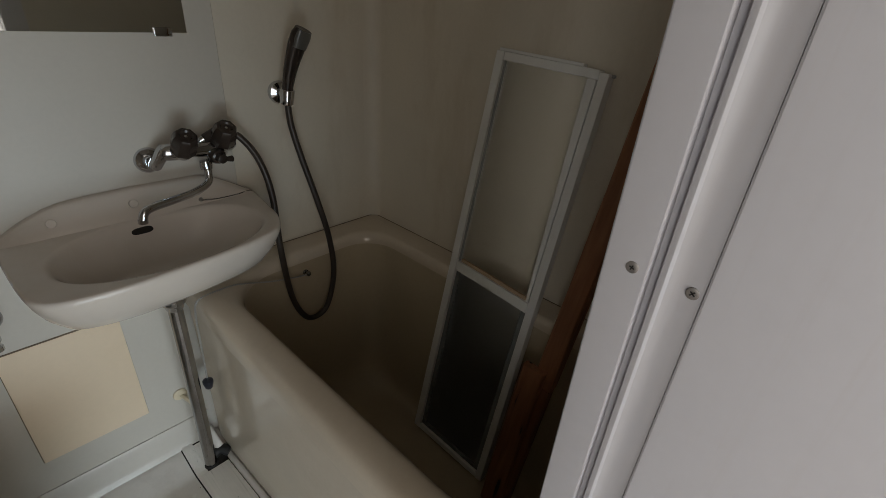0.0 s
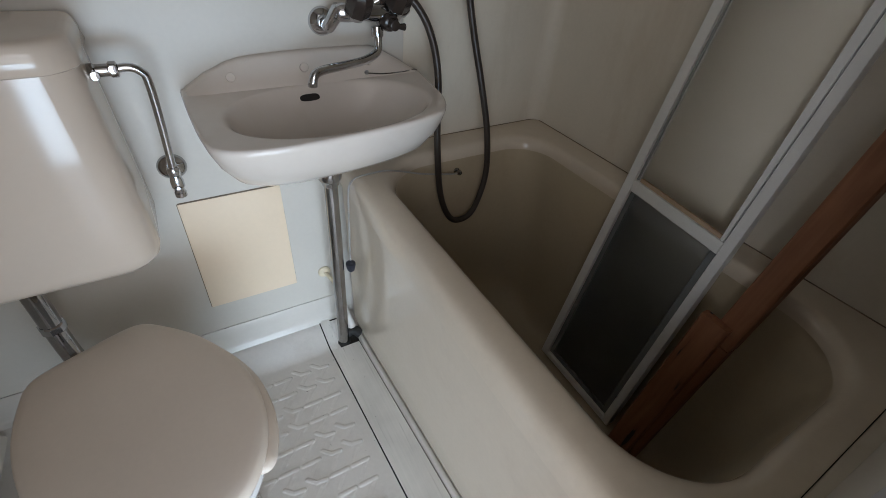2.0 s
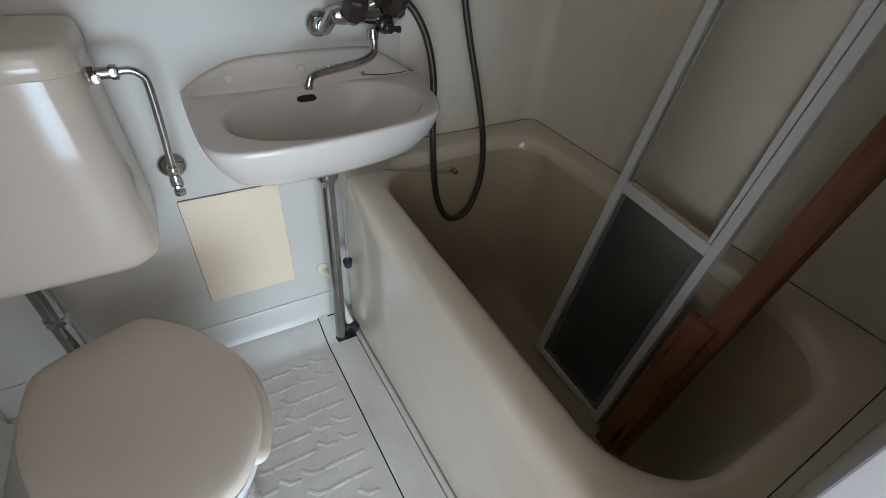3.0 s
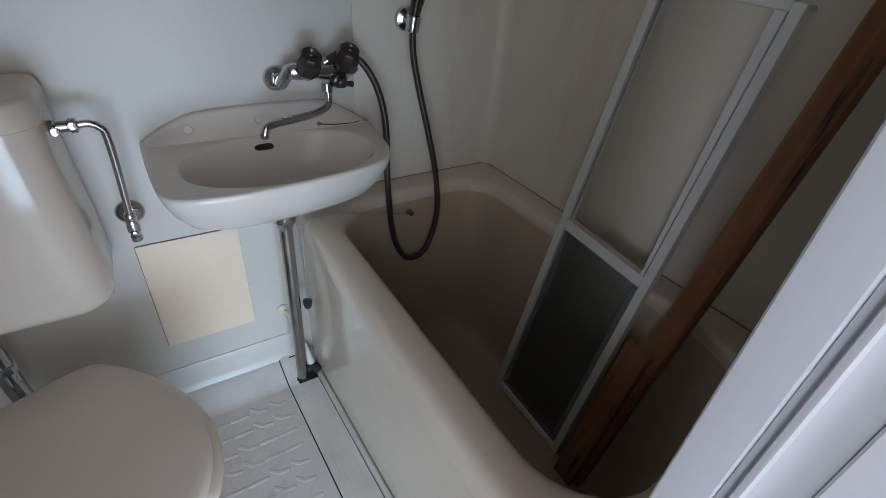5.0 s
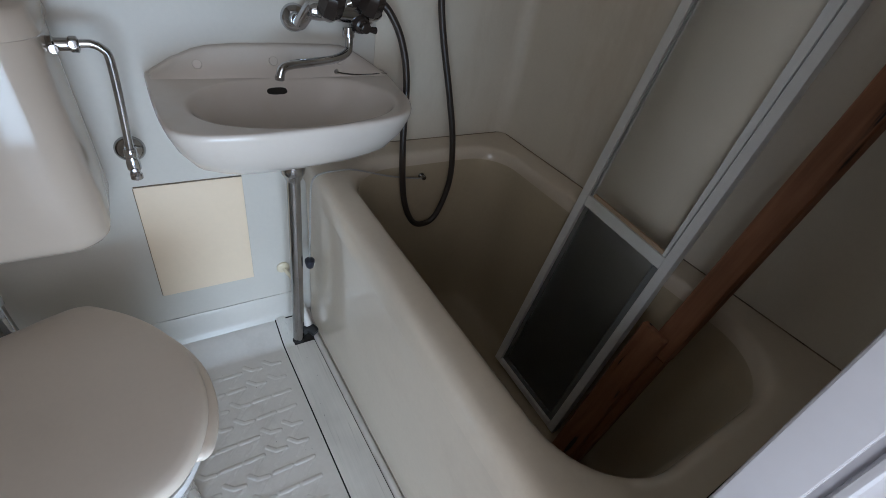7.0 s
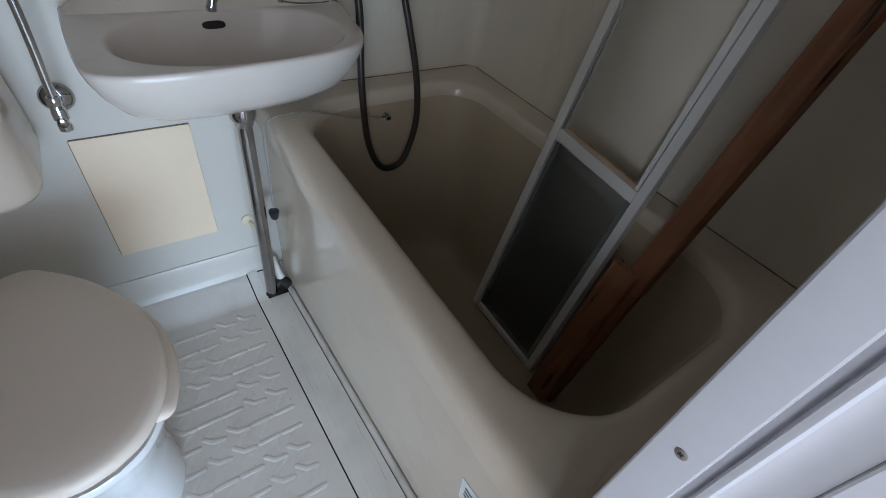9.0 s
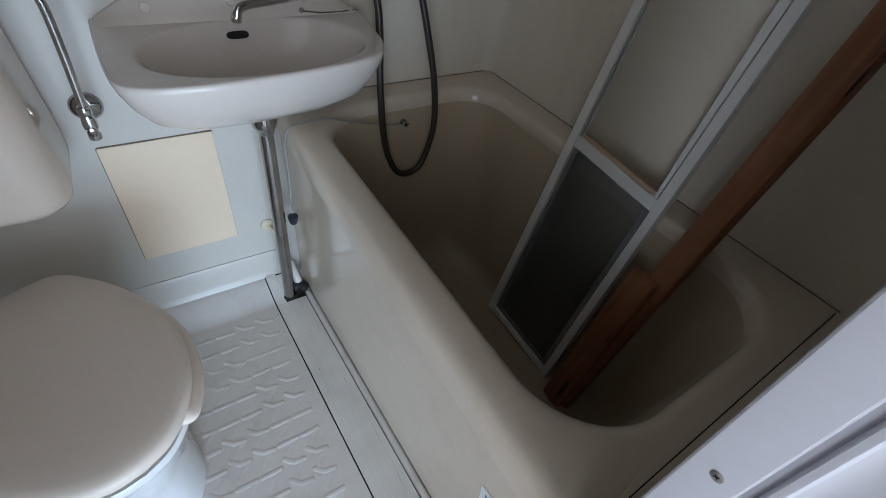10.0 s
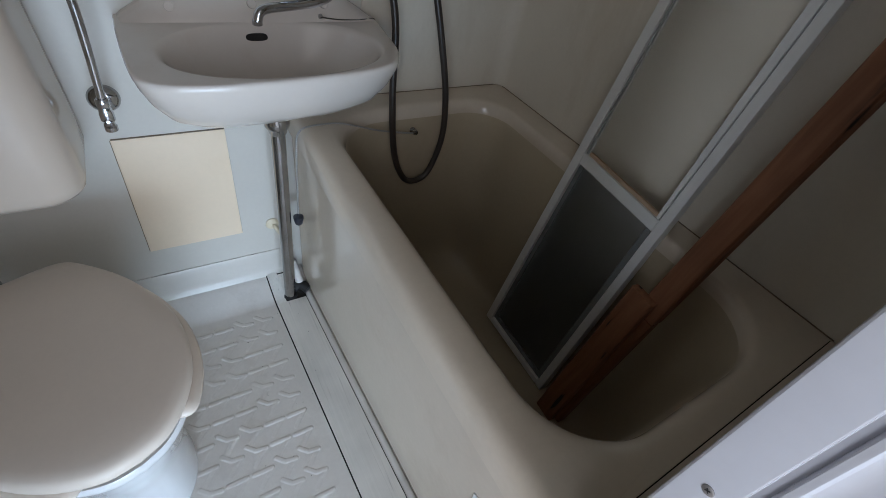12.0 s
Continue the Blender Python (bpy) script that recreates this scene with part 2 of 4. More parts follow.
def sweep(points, radius, n=16, wide=None, up=None, bm=None):
    """A tube along points; radius a number or a list; wide: the cross-section's other half-width."""
    pts = [Vector(q) for q in points]
    side = Vector(up) if up else None
    rings = []
    for i, q in enumerate(pts):
        d = (pts[min(i + 1, len(pts) - 1)] - pts[max(i - 1, 0)]).normalized()
        if side is None:
            side = d.orthogonal().normalized()
        if up:
            b = d.cross(Vector(up)).normalized()
            a = b.cross(d).normalized()
        else:
            a = (side - d * side.dot(d)).normalized()
            b = d.cross(a)
            side = a
        r = radius[i] if isinstance(radius, (list, tuple)) else radius
        w = r if wide is None else (wide[i] if isinstance(wide, (list, tuple)) else wide)
        rings.append([q + a * math.cos(k * math.tau / n) * r + b * math.sin(k * math.tau / n) * w for k in range(n)])
    return loft(rings, bm=bm)


def lathe(origin, axis, profile, n=24, bm=None):
    """A turned form: profile of (distance along the axis, radius)."""
    o, d = Vector(origin), Vector(axis).normalized()
    a = d.orthogonal().normalized()
    b = d.cross(a)
    return loft([[o + d * h + (a * math.cos(k * math.tau / n) + b * math.sin(k * math.tau / n)) * r for k in range(n)] for h, r in profile], bm=bm)


def rounded(x0, x1, y0, y1, radii, z, n=8):
    """A rounded rectangle at height z; radii: of the corners (x1,y1), (x0,y1), (x0,y0), (x1,y0)."""
    out = []
    for (cx, cy, sx, sy, a0), r in zip(((x1, y1, -1, -1, 0), (x0, y1, 1, -1, 90), (x0, y0, 1, 1, 180), (x1, y0, -1, 1, 270)), radii):
        for k in range(n + 1):
            a = radians(a0 + 90 * k / n)
            out.append((cx + sx * r + r * math.cos(a), cy + sy * r + r * math.sin(a), z))
    return out


# ---- the bathroom shell ----
SOUTH = -1.0
RELIEF = 0.95
wall_n = thing("wall_north", (-0.7, 0.0, 0.0), "off-white bathroom wall panels with a vertical joint", "wall", kind="structure")
part("wall_panel", box(-1.55, -0.4322, 0.0, 0.05, -0.1, 2.0), WALL_WHITE, wall_n)
part("wall_panel", box(-0.4312, 0.10, 0.001, 0.05, -0.1, 2.0), WALL_CREAM, wall_n, "cream wall panel over the bathtub")
part("joint", box(-0.4322, -0.4312, 0.0025, 0.05, -0.1, 2.0), CAULK, wall_n)
solid("wall_east", box(0.0, 0.06, -1.09, -0.0005, -0.1, 2.0), WALL_CREAM, "cream bathroom wall panel beside the bathtub", "wall", "structure")
solid("wall_west", box(-1.51, -1.45, -1.09, -0.0005, -0.1, 2.0), WALL_WHITE, "off-white bathroom wall panel", "wall", "structure")
wall_s = thing("wall_south", (-0.3, -1.05, 0.0), "off-white wall with the doorway", "wall", kind="structure")
part("wall_panel", box(-0.600, -0.0005, -1.09, SOUTH, -0.1, 2.0), WALL_WHITE, wall_s)
part("wall_panel", box(-1.4495, -1.260, -1.09, SOUTH, -0.1, 2.0), WALL_WHITE, wall_s)
part("wall_panel", box(-1.2595, -0.6005, -1.09, SOUTH, 1.95, 2.0), WALL_WHITE, wall_s)
solid("ceiling", box(-1.51, 0.06, -1.09, 0.05, 2.0005, 2.05), CEILING, "plain off-white bathroom ceiling", "ceiling", "structure")

cove = [(0.0005, -0.040)] + [(-0.036 + 0.0363 * math.cos(radians(a)), -0.036 + 0.0363 * math.sin(radians(a))) for a in range(0, 91, 9)] + [(-0.040, 0.0012), (0.0005, 0.0012)]
solid("corner_trim", loft([[(x, y, z) for x, y in cove] for z in (0.5618, 1.9995)]), WALL_CREAM, "rounded cream corner between the wall panels", "wall corner", "structure")

# moulded floor: it curves up to the wall behind, with a field of low raised hooks and bent bars
def floor_z(y):
    """Height of the floor pan at the depth y."""
    t = min(1.0, max(0.0, (y + 0.105) / 0.105))
    return 0.034 * t * t * (3 - 2 * t) if t < 1 else 0.034


FX0, FX1, FY0, FY1, STEP = -1.010, -0.700, -0.960, -0.0005, 0.0015
nx, ny = int((FX1 - FX0) / STEP) + 1, int((FY1 - FY0) / STEP) + 1
gx, gy = np.meshgrid(np.linspace(FX0, FX1, nx), np.linspace(FY0, FY1, ny))
relief = np.zeros_like(gx)
rng = random.Random(4)
for k in range(6):
    for j in range(-6, 10):
        xr, y0 = -0.727 - 0.0508 * k, -0.4445 - 0.0503 * j
        tall = rng.uniform(0.75, 1.1)
        if ((k // 2) + (j // 2)) % 2 == 0:
            line = [(xr - 0.038, y0), (xr, y0 + 0.0005)]
        else:
            line = [(xr - 0.0385, y0 + 0.0165), (xr - 0.022, y0 + 0.0005), (xr, y0 - 0.0020)]
        legs = [(p, q, 0.0013 * tall) for p, q in zip(line, line[1:])]
        legs.append((line[-1], (xr - 0.012, y0 - 0.012), 0.0006 * tall))
        legs.append(((xr - 0.012, y0 - 0.012), (xr - 0.030, y0 - 0.033), 0.00035 * tall))
        for (ax, ay), (bx, by), high in legs:
            t = np.clip(((gx - ax) * (bx - ax) + (gy - ay) * (by - ay)) / ((bx - ax) ** 2 + (by - ay) ** 2), 0, 1)
            d = np.hypot(gx - ax - t * (bx - ax), gy - ay - t * (by - ay))
            rise = np.clip((0.0052 - d) / 0.0016, 0, 1)
            relief = np.maximum(relief, high * rise * rise * (3 - 2 * rise))
height = RELIEF * relief + np.array([floor_z(y) for y in gy[:, 0]])[:, None]
me = bpy.data.meshes.new("floor_field")
cells = [(j * nx + i, j * nx + i + 1, (j + 1) * nx + i + 1, (j + 1) * nx + i) for j in range(ny - 1) for i in range(nx - 1)]
me.from_pydata(np.stack([gx, gy, height], -1).reshape(-1, 3).tolist(), [], cells)
floor_bm = box(-1.4495, -0.001, -0.9995, -0.0005, -0.06, -0.002)
floor_bm.from_mesh(me)
bpy.data.meshes.remove(me)
rows_y = [-0.9995] + [-0.105 + 0.0105 * i for i in range(11)]
for x0, x1 in ((-1.4495, FX0), (FX1, -0.600)):
    lines = [[floor_bm.verts.new((x, y, floor_z(y))) for x in (x0, x1)] for y in rows_y]
    for p, q in zip(lines, lines[1:]):
        floor_bm.faces.new((p[0], p[1], q[1], q[0]))
solid("floor", floor_bm, FLOOR_FRP, "pale grey moulded bathroom floor with low hooked ridges", "floor", "structure", sharp=50)

# cove baseboards
for nm, ring in (("baseboard", [(0.0, 0.118), (-0.002, 0.118), (-0.004, 0.115), (-0.005, 0.075), (-0.0055, 0.055), (-0.0065, 0.047), (-0.009, 0.041), (-0.014, 0.0355), (-0.016, 0.028), (0.0, 0.028)]),):
    solid(nm, loft([[(x, y, z) for y, z in ring] for x in (-1.449, -0.612)]), BASE_WHITE, "white moulded baseboard under the wall panel", "baseboard", "structure")
    solid("baseboard", loft([[(-1.45 - y, yy, z) for y, z in ring] for yy in (-0.036, -0.999)]), BASE_WHITE, "white moulded baseboard along the side wall", "baseboard", "structure")
solid("trim", box(-1.44, -0.615, -0.0030, -0.0002, 0.1182, 0.1188), CAULK_PALE, "thin grey sealant line with dark breaks above the baseboard", "sealant", "structure")

# drain cover strip beside the bathtub, in a dark slot
SIDE = [-0.105 + 0.0105 * i for i in range(10)]
strips = bmesh.new()
left = [(-0.7062, -0.9985)] + [(-0.7062, y) for y in SIDE[:-1]] + [(-0.7060, -0.0170), (-0.7045, -0.0120), (-0.7010, -0.0085), (-0.6960, -0.0075)]
for p, q in zip(left, left[1:]):
    loft([[(x - 0.034 * y, y, floor_z(y) + z) for x, y in (p, q, (-0.613, q[1]), (-0.613, p[1]))] for z in (0.0004, 0.0016)], bm=strips)
solid("floor_slot", strips, GAP, "dark slot round the drain cover", "slot", "structure")
cover = thing("drain_cover", (-0.66, -0.5, 0.0), "white wood-grained strip covering the floor drain", "drain cover")
cb = bmesh.new()
for y0, y1, x1 in [(-0.997, -0.1055, -0.6207)] + [(a_, b_, -0.676) for a_, b_ in zip(SIDE[:-1], SIDE[1:-1])]:
    quad = ((-0.7030, y0), (x1, y0), (x1, y1), (-0.7030, y1))
    loft([[(x - 0.034 * y, y, floor_z(y) + z) for x, y in quad] for z in (0.0018, 0.0052)], bm=cb)
quad = ((-0.7030, -0.0210), (-0.676, -0.0210), (-0.676, -0.0112), (-0.6970, -0.0112), (-0.7012, -0.0135), (-0.7028, -0.0175))
loft([[(x - 0.034 * y, y, floor_z(y) + z) for x, y in quad] for z in (0.0018, 0.0052)], bm=cb)
bmesh.ops.remove_doubles(cb, verts=cb.verts, dist=0.0002)
part("cover_strip", cb, PLANK, cover)
cb = bmesh.new()
for y0, y1 in zip(SIDE[1:-1], SIDE[2:-1]):
    quad = ((-0.6755, y0), (-0.6440, y0), (-0.6440, y1), (-0.6755, y1))
    loft([[(x - 0.034 * y, y, floor_z(y) + z) for x, y in quad] for z in (0.0018, 0.0048)], bm=cb)
part("end_piece", cb, PLANK, cover)

# ---- doorway ----
frame_1 = thing("door_1", (-0.66, -1.04, 0.0), "white bathroom door frame with countersunk screws", "door frame", kind="structure")


def jamb(mirror):
    """The stepped upright of the door frame; mirror: about the middle of the doorway."""
    f = (lambda x: x) if not mirror else (lambda x: -1.87 - x)
    steps = (("inner_strip", [(-0.6005, -1.0), (-0.6570, -1.0), (-0.6590, -1.0006), (-0.6598, -1.0016), (-0.6600, -1.0030), (-0.6600, -1.0238), (-0.6597, -1.0246), (-0.6590, -1.0250), (-0.6005, -1.0250)]),
             ("middle_strip", [(-0.6005, -1.0252), (-0.6545, -1.0252), (-0.6545, -1.0296), (-0.6592, -1.0300), (-0.6601, -1.0306), (-0.6603, -1.0318), (-0.6606, -1.0328), (-0.6606, -1.0336), (-0.6602, -1.0342), (-0.6592, -1.0352), (-0.6583, -1.0372), (-0.6577, -1.0395), (-0.6575, -1.0422), (-0.6578, -1.0455), (-0.6588, -1.0520), (-0.6005, -1.0520)]),
             ("outer_casing", [(-0.6005, -1.0522), (-0.6590, -1.0522), (-0.6602, -1.0526), (-0.6608, -1.0536), (-0.6608, -1.0556), (-0.6606, -1.208), (-0.6590, -1.210), (-0.6005, -1.210)]))
    for nm, prof in steps:
        part(nm, loft([[(f(x), y, z) for x, y in prof] for z in (-0.06, 1.90)]), JAMB, frame_1, sharp=20)


jamb(False)
jamb(True)
part("head_rail", box(-1.2595, -0.6005, -1.210, SOUTH, 1.9005, 1.9495, 0.002), JAMB, frame_1)


def screw(x, y, z, turn):
    s = part("screw", lathe((x + 0.0002, y, z), (-1, 0, 0), [(-0.003, 0.0024), (0.0002, 0.0034), (0.0006, 0.0034), (0.0009, 0.0029), (0.0007, 0.0010)], 20), SCREW, frame_1, "small steel cross-head screw")
    b = bmesh.new()
    for a in (turn, turn + 90):
        c, q = math.cos(radians(a)), math.sin(radians(a))
        pts = [(u * c - w * q, u * q + w * c) for u, w in ((-0.0015, -0.0003), (0.0015, -0.0003), (0.0015, 0.0003), (-0.0015, 0.0003))]
        loft([[(x - 0.0003, y + p, z + r) for p, r in pts], [(x - 0.0009, y + p, z + r) for p, r in pts]], bm=b)
    part("cross_slot", b, RUBBER, s)


screw(-0.660, -1.0165, 1.068, 20)
screw(-0.660, -1.0140, 0.843, 55)
screw(-0.6580, -1.0470, 1.066, 40)

# ---- room outside the doorway ----
solid("room_floor", box(-3.2, 1.6, -2.64, -1.0905, -0.12, -0.06), ROOM_FLOOR, "wooden floor of the room outside", "floor", "structure")
solid("room_ceiling", box(-3.2, 1.6, -2.64, -1.0905, 2.35, 2.41), CEILING, "plain ceiling of the room outside", "ceiling", "structure")
# unseen wall; its opening is made up to go with the west fill lamp
ww = thing("room_wall_west", (-3.2, -1.9, 0), "unseen papered wall with an opening added beside the west fill lamp", "wall", kind="structure")
part("wall_panel", box(-3.26, -3.2005, -1.20, -1.0905, -0.12, 2.41), ROOM_WALL, ww)
part("wall_panel", box(-3.26, -3.2005, -2.64, -2.50, -0.12, 2.41), ROOM_WALL, ww)
part("wall_panel", box(-3.26, -3.2005, -2.4995, -1.2005, -0.12, 0.42), ROOM_WALL, ww)
part("wall_panel", box(-3.26, -3.2005, -2.4995, -1.2005, 1.80, 2.41), ROOM_WALL, ww)
solid("room_wall_east", box(1.6, 1.66, -2.64, -1.0905, -0.12, 2.41), ROOM_WALL, "papered wall of the room outside", "wall", "structure")
rw = thing("room_wall_north", (-1, -1.1, 0), "papered wall round the bathroom doorway", "wall", kind="structure")
part("wall_panel", box(-0.600, 1.5995, -1.13, -1.0905, -0.06, 2.349), ROOM_WALL, rw)
part("wall_panel", box(-3.1995, -1.260, -1.13, -1.0905, -0.06, 2.349), ROOM_WALL, rw)
part("wall_panel", box(-1.2595, -0.6005, -1.13, -1.0905, 1.950, 2.349), ROOM_WALL, rw)
rs = thing("room_wall_south", (-1, -2.64, 0), "papered wall round the balcony window", "wall", kind="structure")
part("wall_panel", box(-0.42, 1.66, -2.70, -2.6405, -0.12, 2.41), ROOM_WALL, rs)
part("wall_panel", box(-3.26, -2.22, -2.70, -2.6405, -0.12, 2.41), ROOM_WALL, rs)
part("wall_panel", box(-2.2195, -0.4205, -2.70, -2.6405, 1.92, 2.41), ROOM_WALL, rs)

# ---- bathtub ----
SKEW = 0.034  # the foot of the tub recedes a little towards the door
tub = thing("bathtub", (-0.3, -0.5, 0.0), "beige moulded bathtub built between the walls, empty of water", "bathtub")
TX0, TX1, TY0, TY1 = -0.612, -0.0008, -0.976, -0.0008
OX0, OX1, OY0, OY1 = -0.562, -0.066, -0.950, -0.062
rings = []
for z, inset in ((0.500, 0.0), (0.534, 0.0), (0.546, 0.002), (0.554, 0.007), (0.5585, 0.014), (0.560, 0.024)):
    rings.append(rounded(TX0 + inset, TX1, TY0, TY1, (0.004, 0.010, 0.010, 0.004), z, 14))
for z, inset, _ in curve_points([(z_, i_, 0) for z_, i_ in ((0.5605, -0.006), (0.558, 0.006), (0.551, 0.014), (0.538, 0.020), (0.500, 0.025), (0.400, 0.033), (0.250, 0.044), (0.130, 0.055), (0.080, 0.066), (0.045, 0.092), (0.026, 0.130), (0.022, 0.165))], 3):
    deep = max(0.0, (0.54 - z)) * 0.06
    x0, x1 = OX0 + inset * 1.2, OX1 - inset * (0.45 + 0.1 * min(1.0, max(0.0, (z - 0.03) * 8)))
    r = min(0.135 - 0.10 * inset, (x1 - x0) / 2 - 0.01)
    rings.append(rounded(x0, x1, OY0 + inset + deep, OY1 - inset, (r * 0.75, r, r, r), z, 14))
# the near end of the tub runs a little askew to the door wall
rings = [[(x, y + 0.037 * (x + 0.14) * min(1.0, max(0.0, (-y - 0.5) / 0.476)), z) for x, y, z in ring] for ring in rings]
part("tub_rim", loft(rings[:17], start=False, end=False), FRP, tub, "smooth beige rim of the tub", sharp=60)
part("tub_shell", loft(rings[16:], start=False), FRP_DULL_SHADED, tub, "duller beige inside of the tub, with its shade in the colour", sharp=60)
prof = [(-0.570, 0.0062), (-0.600, 0.0062), (-0.6035, 0.03), (-0.604, 0.10), (-0.6045, 0.28), (-0.607, 0.46), (-0.6085, 0.505), (-0.570, 0.505)]
part("apron", loft([[(x - SKEW * y * (1 - z / 0.505), y, z) for x, z in prof] for y in (-0.9755, -0.5, -0.0345)]), FRP, tub, "beige front panel of the tub")
part("foot_bead", sweep([(-0.6085 - SKEW * (-0.975 + i * 0.047), -0.975 + i * 0.047, -0.0055) for i in range(20)], 0.0120, 20), FLOOR_FRP, tub, "rounded bead along the foot of the tub")
b = box(-0.60, -0.0009, -0.0024, -0.0006, 0.560, 0.5616)
box(-0.0024, -0.0006, -0.975, -0.0006, 0.560, 0.5616, bm=b)
part("sealant", b, CAULK, tub, "darkened sealant between tub and wall")
def end_y(x):
    return -0.976 + 0.037 * (x + 0.14)


part("end_gap", loft([[(-0.606, end_y(-0.606) - 0.0002, z), (-0.001, end_y(-0.001) - 0.0002, z), (-0.001, end_y(-0.001) - 0.0016, z), (-0.606, end_y(-0.606) - 0.0012, z)] for z in (0.40, 0.5565)]), GAP, tub, "dark gap at the end of the tub")
part("end_ledge", loft([[(-0.606, end_y(-0.606) - 0.0013, z), (-0.001, end_y(-0.001) - 0.0017, z), (-0.001, -0.9998, z), (-0.606, -0.9998, z)] for z in (0.40, 0.5585)]), WALL_CREAM, tub, "cream ledge between tub and door wall")

sticker = thing("label_sticker", (-0.607, -0.89, 0.36), "small white paper label stuck on the tub front", "sticker")
sy, sz = -0.868, 0.388
corner = [(sy, sz), (sy - 0.052, sz + 0.010), (sy - 0.060, sz - 0.060), (sy - 0.002, sz - 0.075)]


def apron_x(y, z):
    return -0.6050 - 0.0028 * max(0.0, (z - 0.28) / 0.18) - SKEW * y * (1 - z / 0.505)


part("paper", loft([[(apron_x(y, z) + d, y, z) for y, z in corner] for d in (0.003, -0.0006)]), PAPER, sticker)
for k in range(3):
    y0, y1, z0 = sy - 0.034 + 0.004 * k, sy - 0.010, sz - 0.020 - 0.013 * k
    bar_ring = [(y0, z0), (y1, z0), (y1, z0 + 0.006), (y0, z0 + 0.006)]
    part("printed_bar", loft([[(apron_x(y, z) + d, y, z) for y, z in bar_ring] for d in (0.001, -0.0011)]), INK, sticker)

# ---- wash basin ----
BX, BY = -0.650, -0.14
# the rim from the wall round the front: a nearly straight end, a tight front corner, a front that draws back to the other end
RIM = curve_points([(-0.8905, -0.001, 0), (-0.8905, -0.060, 0), (-0.8885, -0.140, 0), (-0.8840, -0.215, 0), (-0.8740, -0.268, 0), (-0.8450, -0.294, 0), (-0.780, -0.3050, 0), (-0.690, -0.3030, 0),
                    (-0.600, -0.2940, 0), (-0.520, -0.2790, 0), (-0.466, -0.2520, 0), (-0.436, -0.200, 0), (-0.422, -0.120, 0), (-0.412, -0.050, 0), (-0.410, -0.001, 0)], 12)


def basin_outline(a):
    """The basin's rim, met from (BX, BY) at the angle a."""
    d = Vector((math.cos(a), math.sin(a)))
    best = None
    for p, q in zip(RIM, RIM[1:] + RIM[:1]):
        e, o = (q - p).xy, p.xy - Vector((BX, BY))
        den = d.x * e.y - d.y * e.x
        if abs(den) > 1e-12:
            t, u = (o.x * e.y - o.y * e.x) / den, (o.x * d.y - o.y * d.x) / den
            if t > 0 and -1e-6 <= u <= 1 + 1e-6:
                best = t
    return BX + d.x * best, BY + d.y * best


def bowl_edge(a, f):
    c, s = math.cos(a), math.sin(a)
    e = 2.25
    t = (abs(c / 0.188) ** e + abs(s / 0.120) ** e) ** (-1 / e)
    x = c * t
    return -0.651 + x * f, -0.166 + (s * t + 0.05 * x) * f


angles = [k * math.tau / 96 for k in range(96)]
basin = thing("wash_basin", (BX, -0.001, 0.745), "ivory ceramic wash basin hung on the wall", "wash basin")
rings = []
for f, z in ((0.16, 0.588), (0.30, 0.592), (0.52, 0.606), (0.72, 0.632), (0.86, 0.662), (0.945, 0.696), (0.985, 0.722), (0.999, 0.735), (1.0, 0.741), (0.996, 0.7445), (0.989, 0.7462), (0.980, 0.7466)):
    ring = []
    for a in angles:
        x, y = basin_outline(a)
        ring.append((BX + (x - BX) * f, -0.0012 + (y + 0.001) * (f if f < 1 else 1), z))
    rings.append(ring)
for f, z in ((1.04, 0.7464), (1.02, 0.7456), (1.0, 0.7435), (0.975, 0.7385), (0.93, 0.7265), (0.85, 0.7065), (0.75, 0.685), (0.65, 0.6685), (0.5, 0.656), (0.25, 0.649), (0.09, 0.647)):
    rings.append([(*bowl_edge(a, f), z) for a in angles])
body = part("basin_body", loft(rings), CERAMIC, basin, sharp=60)
top = [(-0.886, 0.744), (-0.878, 0.752), (-0.845, 0.772), (-0.805, 0.789), (-0.780, 0.795), (-0.740, 0.7985), (-0.65, 0.801), (-0.54, 0.8005), (-0.512, 0.798), (-0.490, 0.790), (-0.445, 0.764), (-0.418, 0.747), (-0.415, 0.744)]
rings = []
for depth, drop in ((0.0005, 0.0), (0.012, 0.0), (0.017, 0.0012), (0.020, 0.005)):
    rings.append([(x, -depth, z - drop * (1 if z > 0.745 else 0)) for x, z in top])
rings.append([(BX + (x - BX) * 0.992, -0.024 - 0.016 * (0.801 - z) / 0.057, 0.7448 + max(0, z - 0.744) * 0.78) for x, z in top])
rings.append([(BX + (x - BX) * 0.990, -0.046, 0.7445) for x, z in top])
part("splash_ledge", loft(rings), CERAMIC, basin, "raised ledge at the back of the basin", sharp=70)
for x, z in ((-0.802, 0.770), (-0.664, 0.7755), (-0.527, 0.777)):
    part("hole_cap", lathe((x, -0.0340, z), (0, -0.92, 0.39), [(-0.004, 0.0085), (0.0018, 0.0085), (0.003, 0.0075), (0.003, 0.001)], 20), CERAMIC, basin)
slot = [(0.020 * math.copysign(abs(math.cos(a)) ** 0.6, math.cos(a)), 0.0058 * math.copysign(abs(math.sin(a)) ** 0.8, math.sin(a))) for a in [k * math.tau / 24 for k in range(24)]]
part("overflow_slot", loft([[(-0.666 + u, -0.0562 - d + 0.45 * w, 0.724 + w) for u, w in slot] for d in (-0.004, 0.0034)]), GAP, basin, "dark overflow slot")
part("drain_ring", lathe((-0.651, -0.166, 0.646), (0, 0, 1), [(0.0, 0.022), (0.003, 0.022), (0.004, 0.019), (0.002, 0.004)], 24), CHROME, basin, "chrome drain ring")
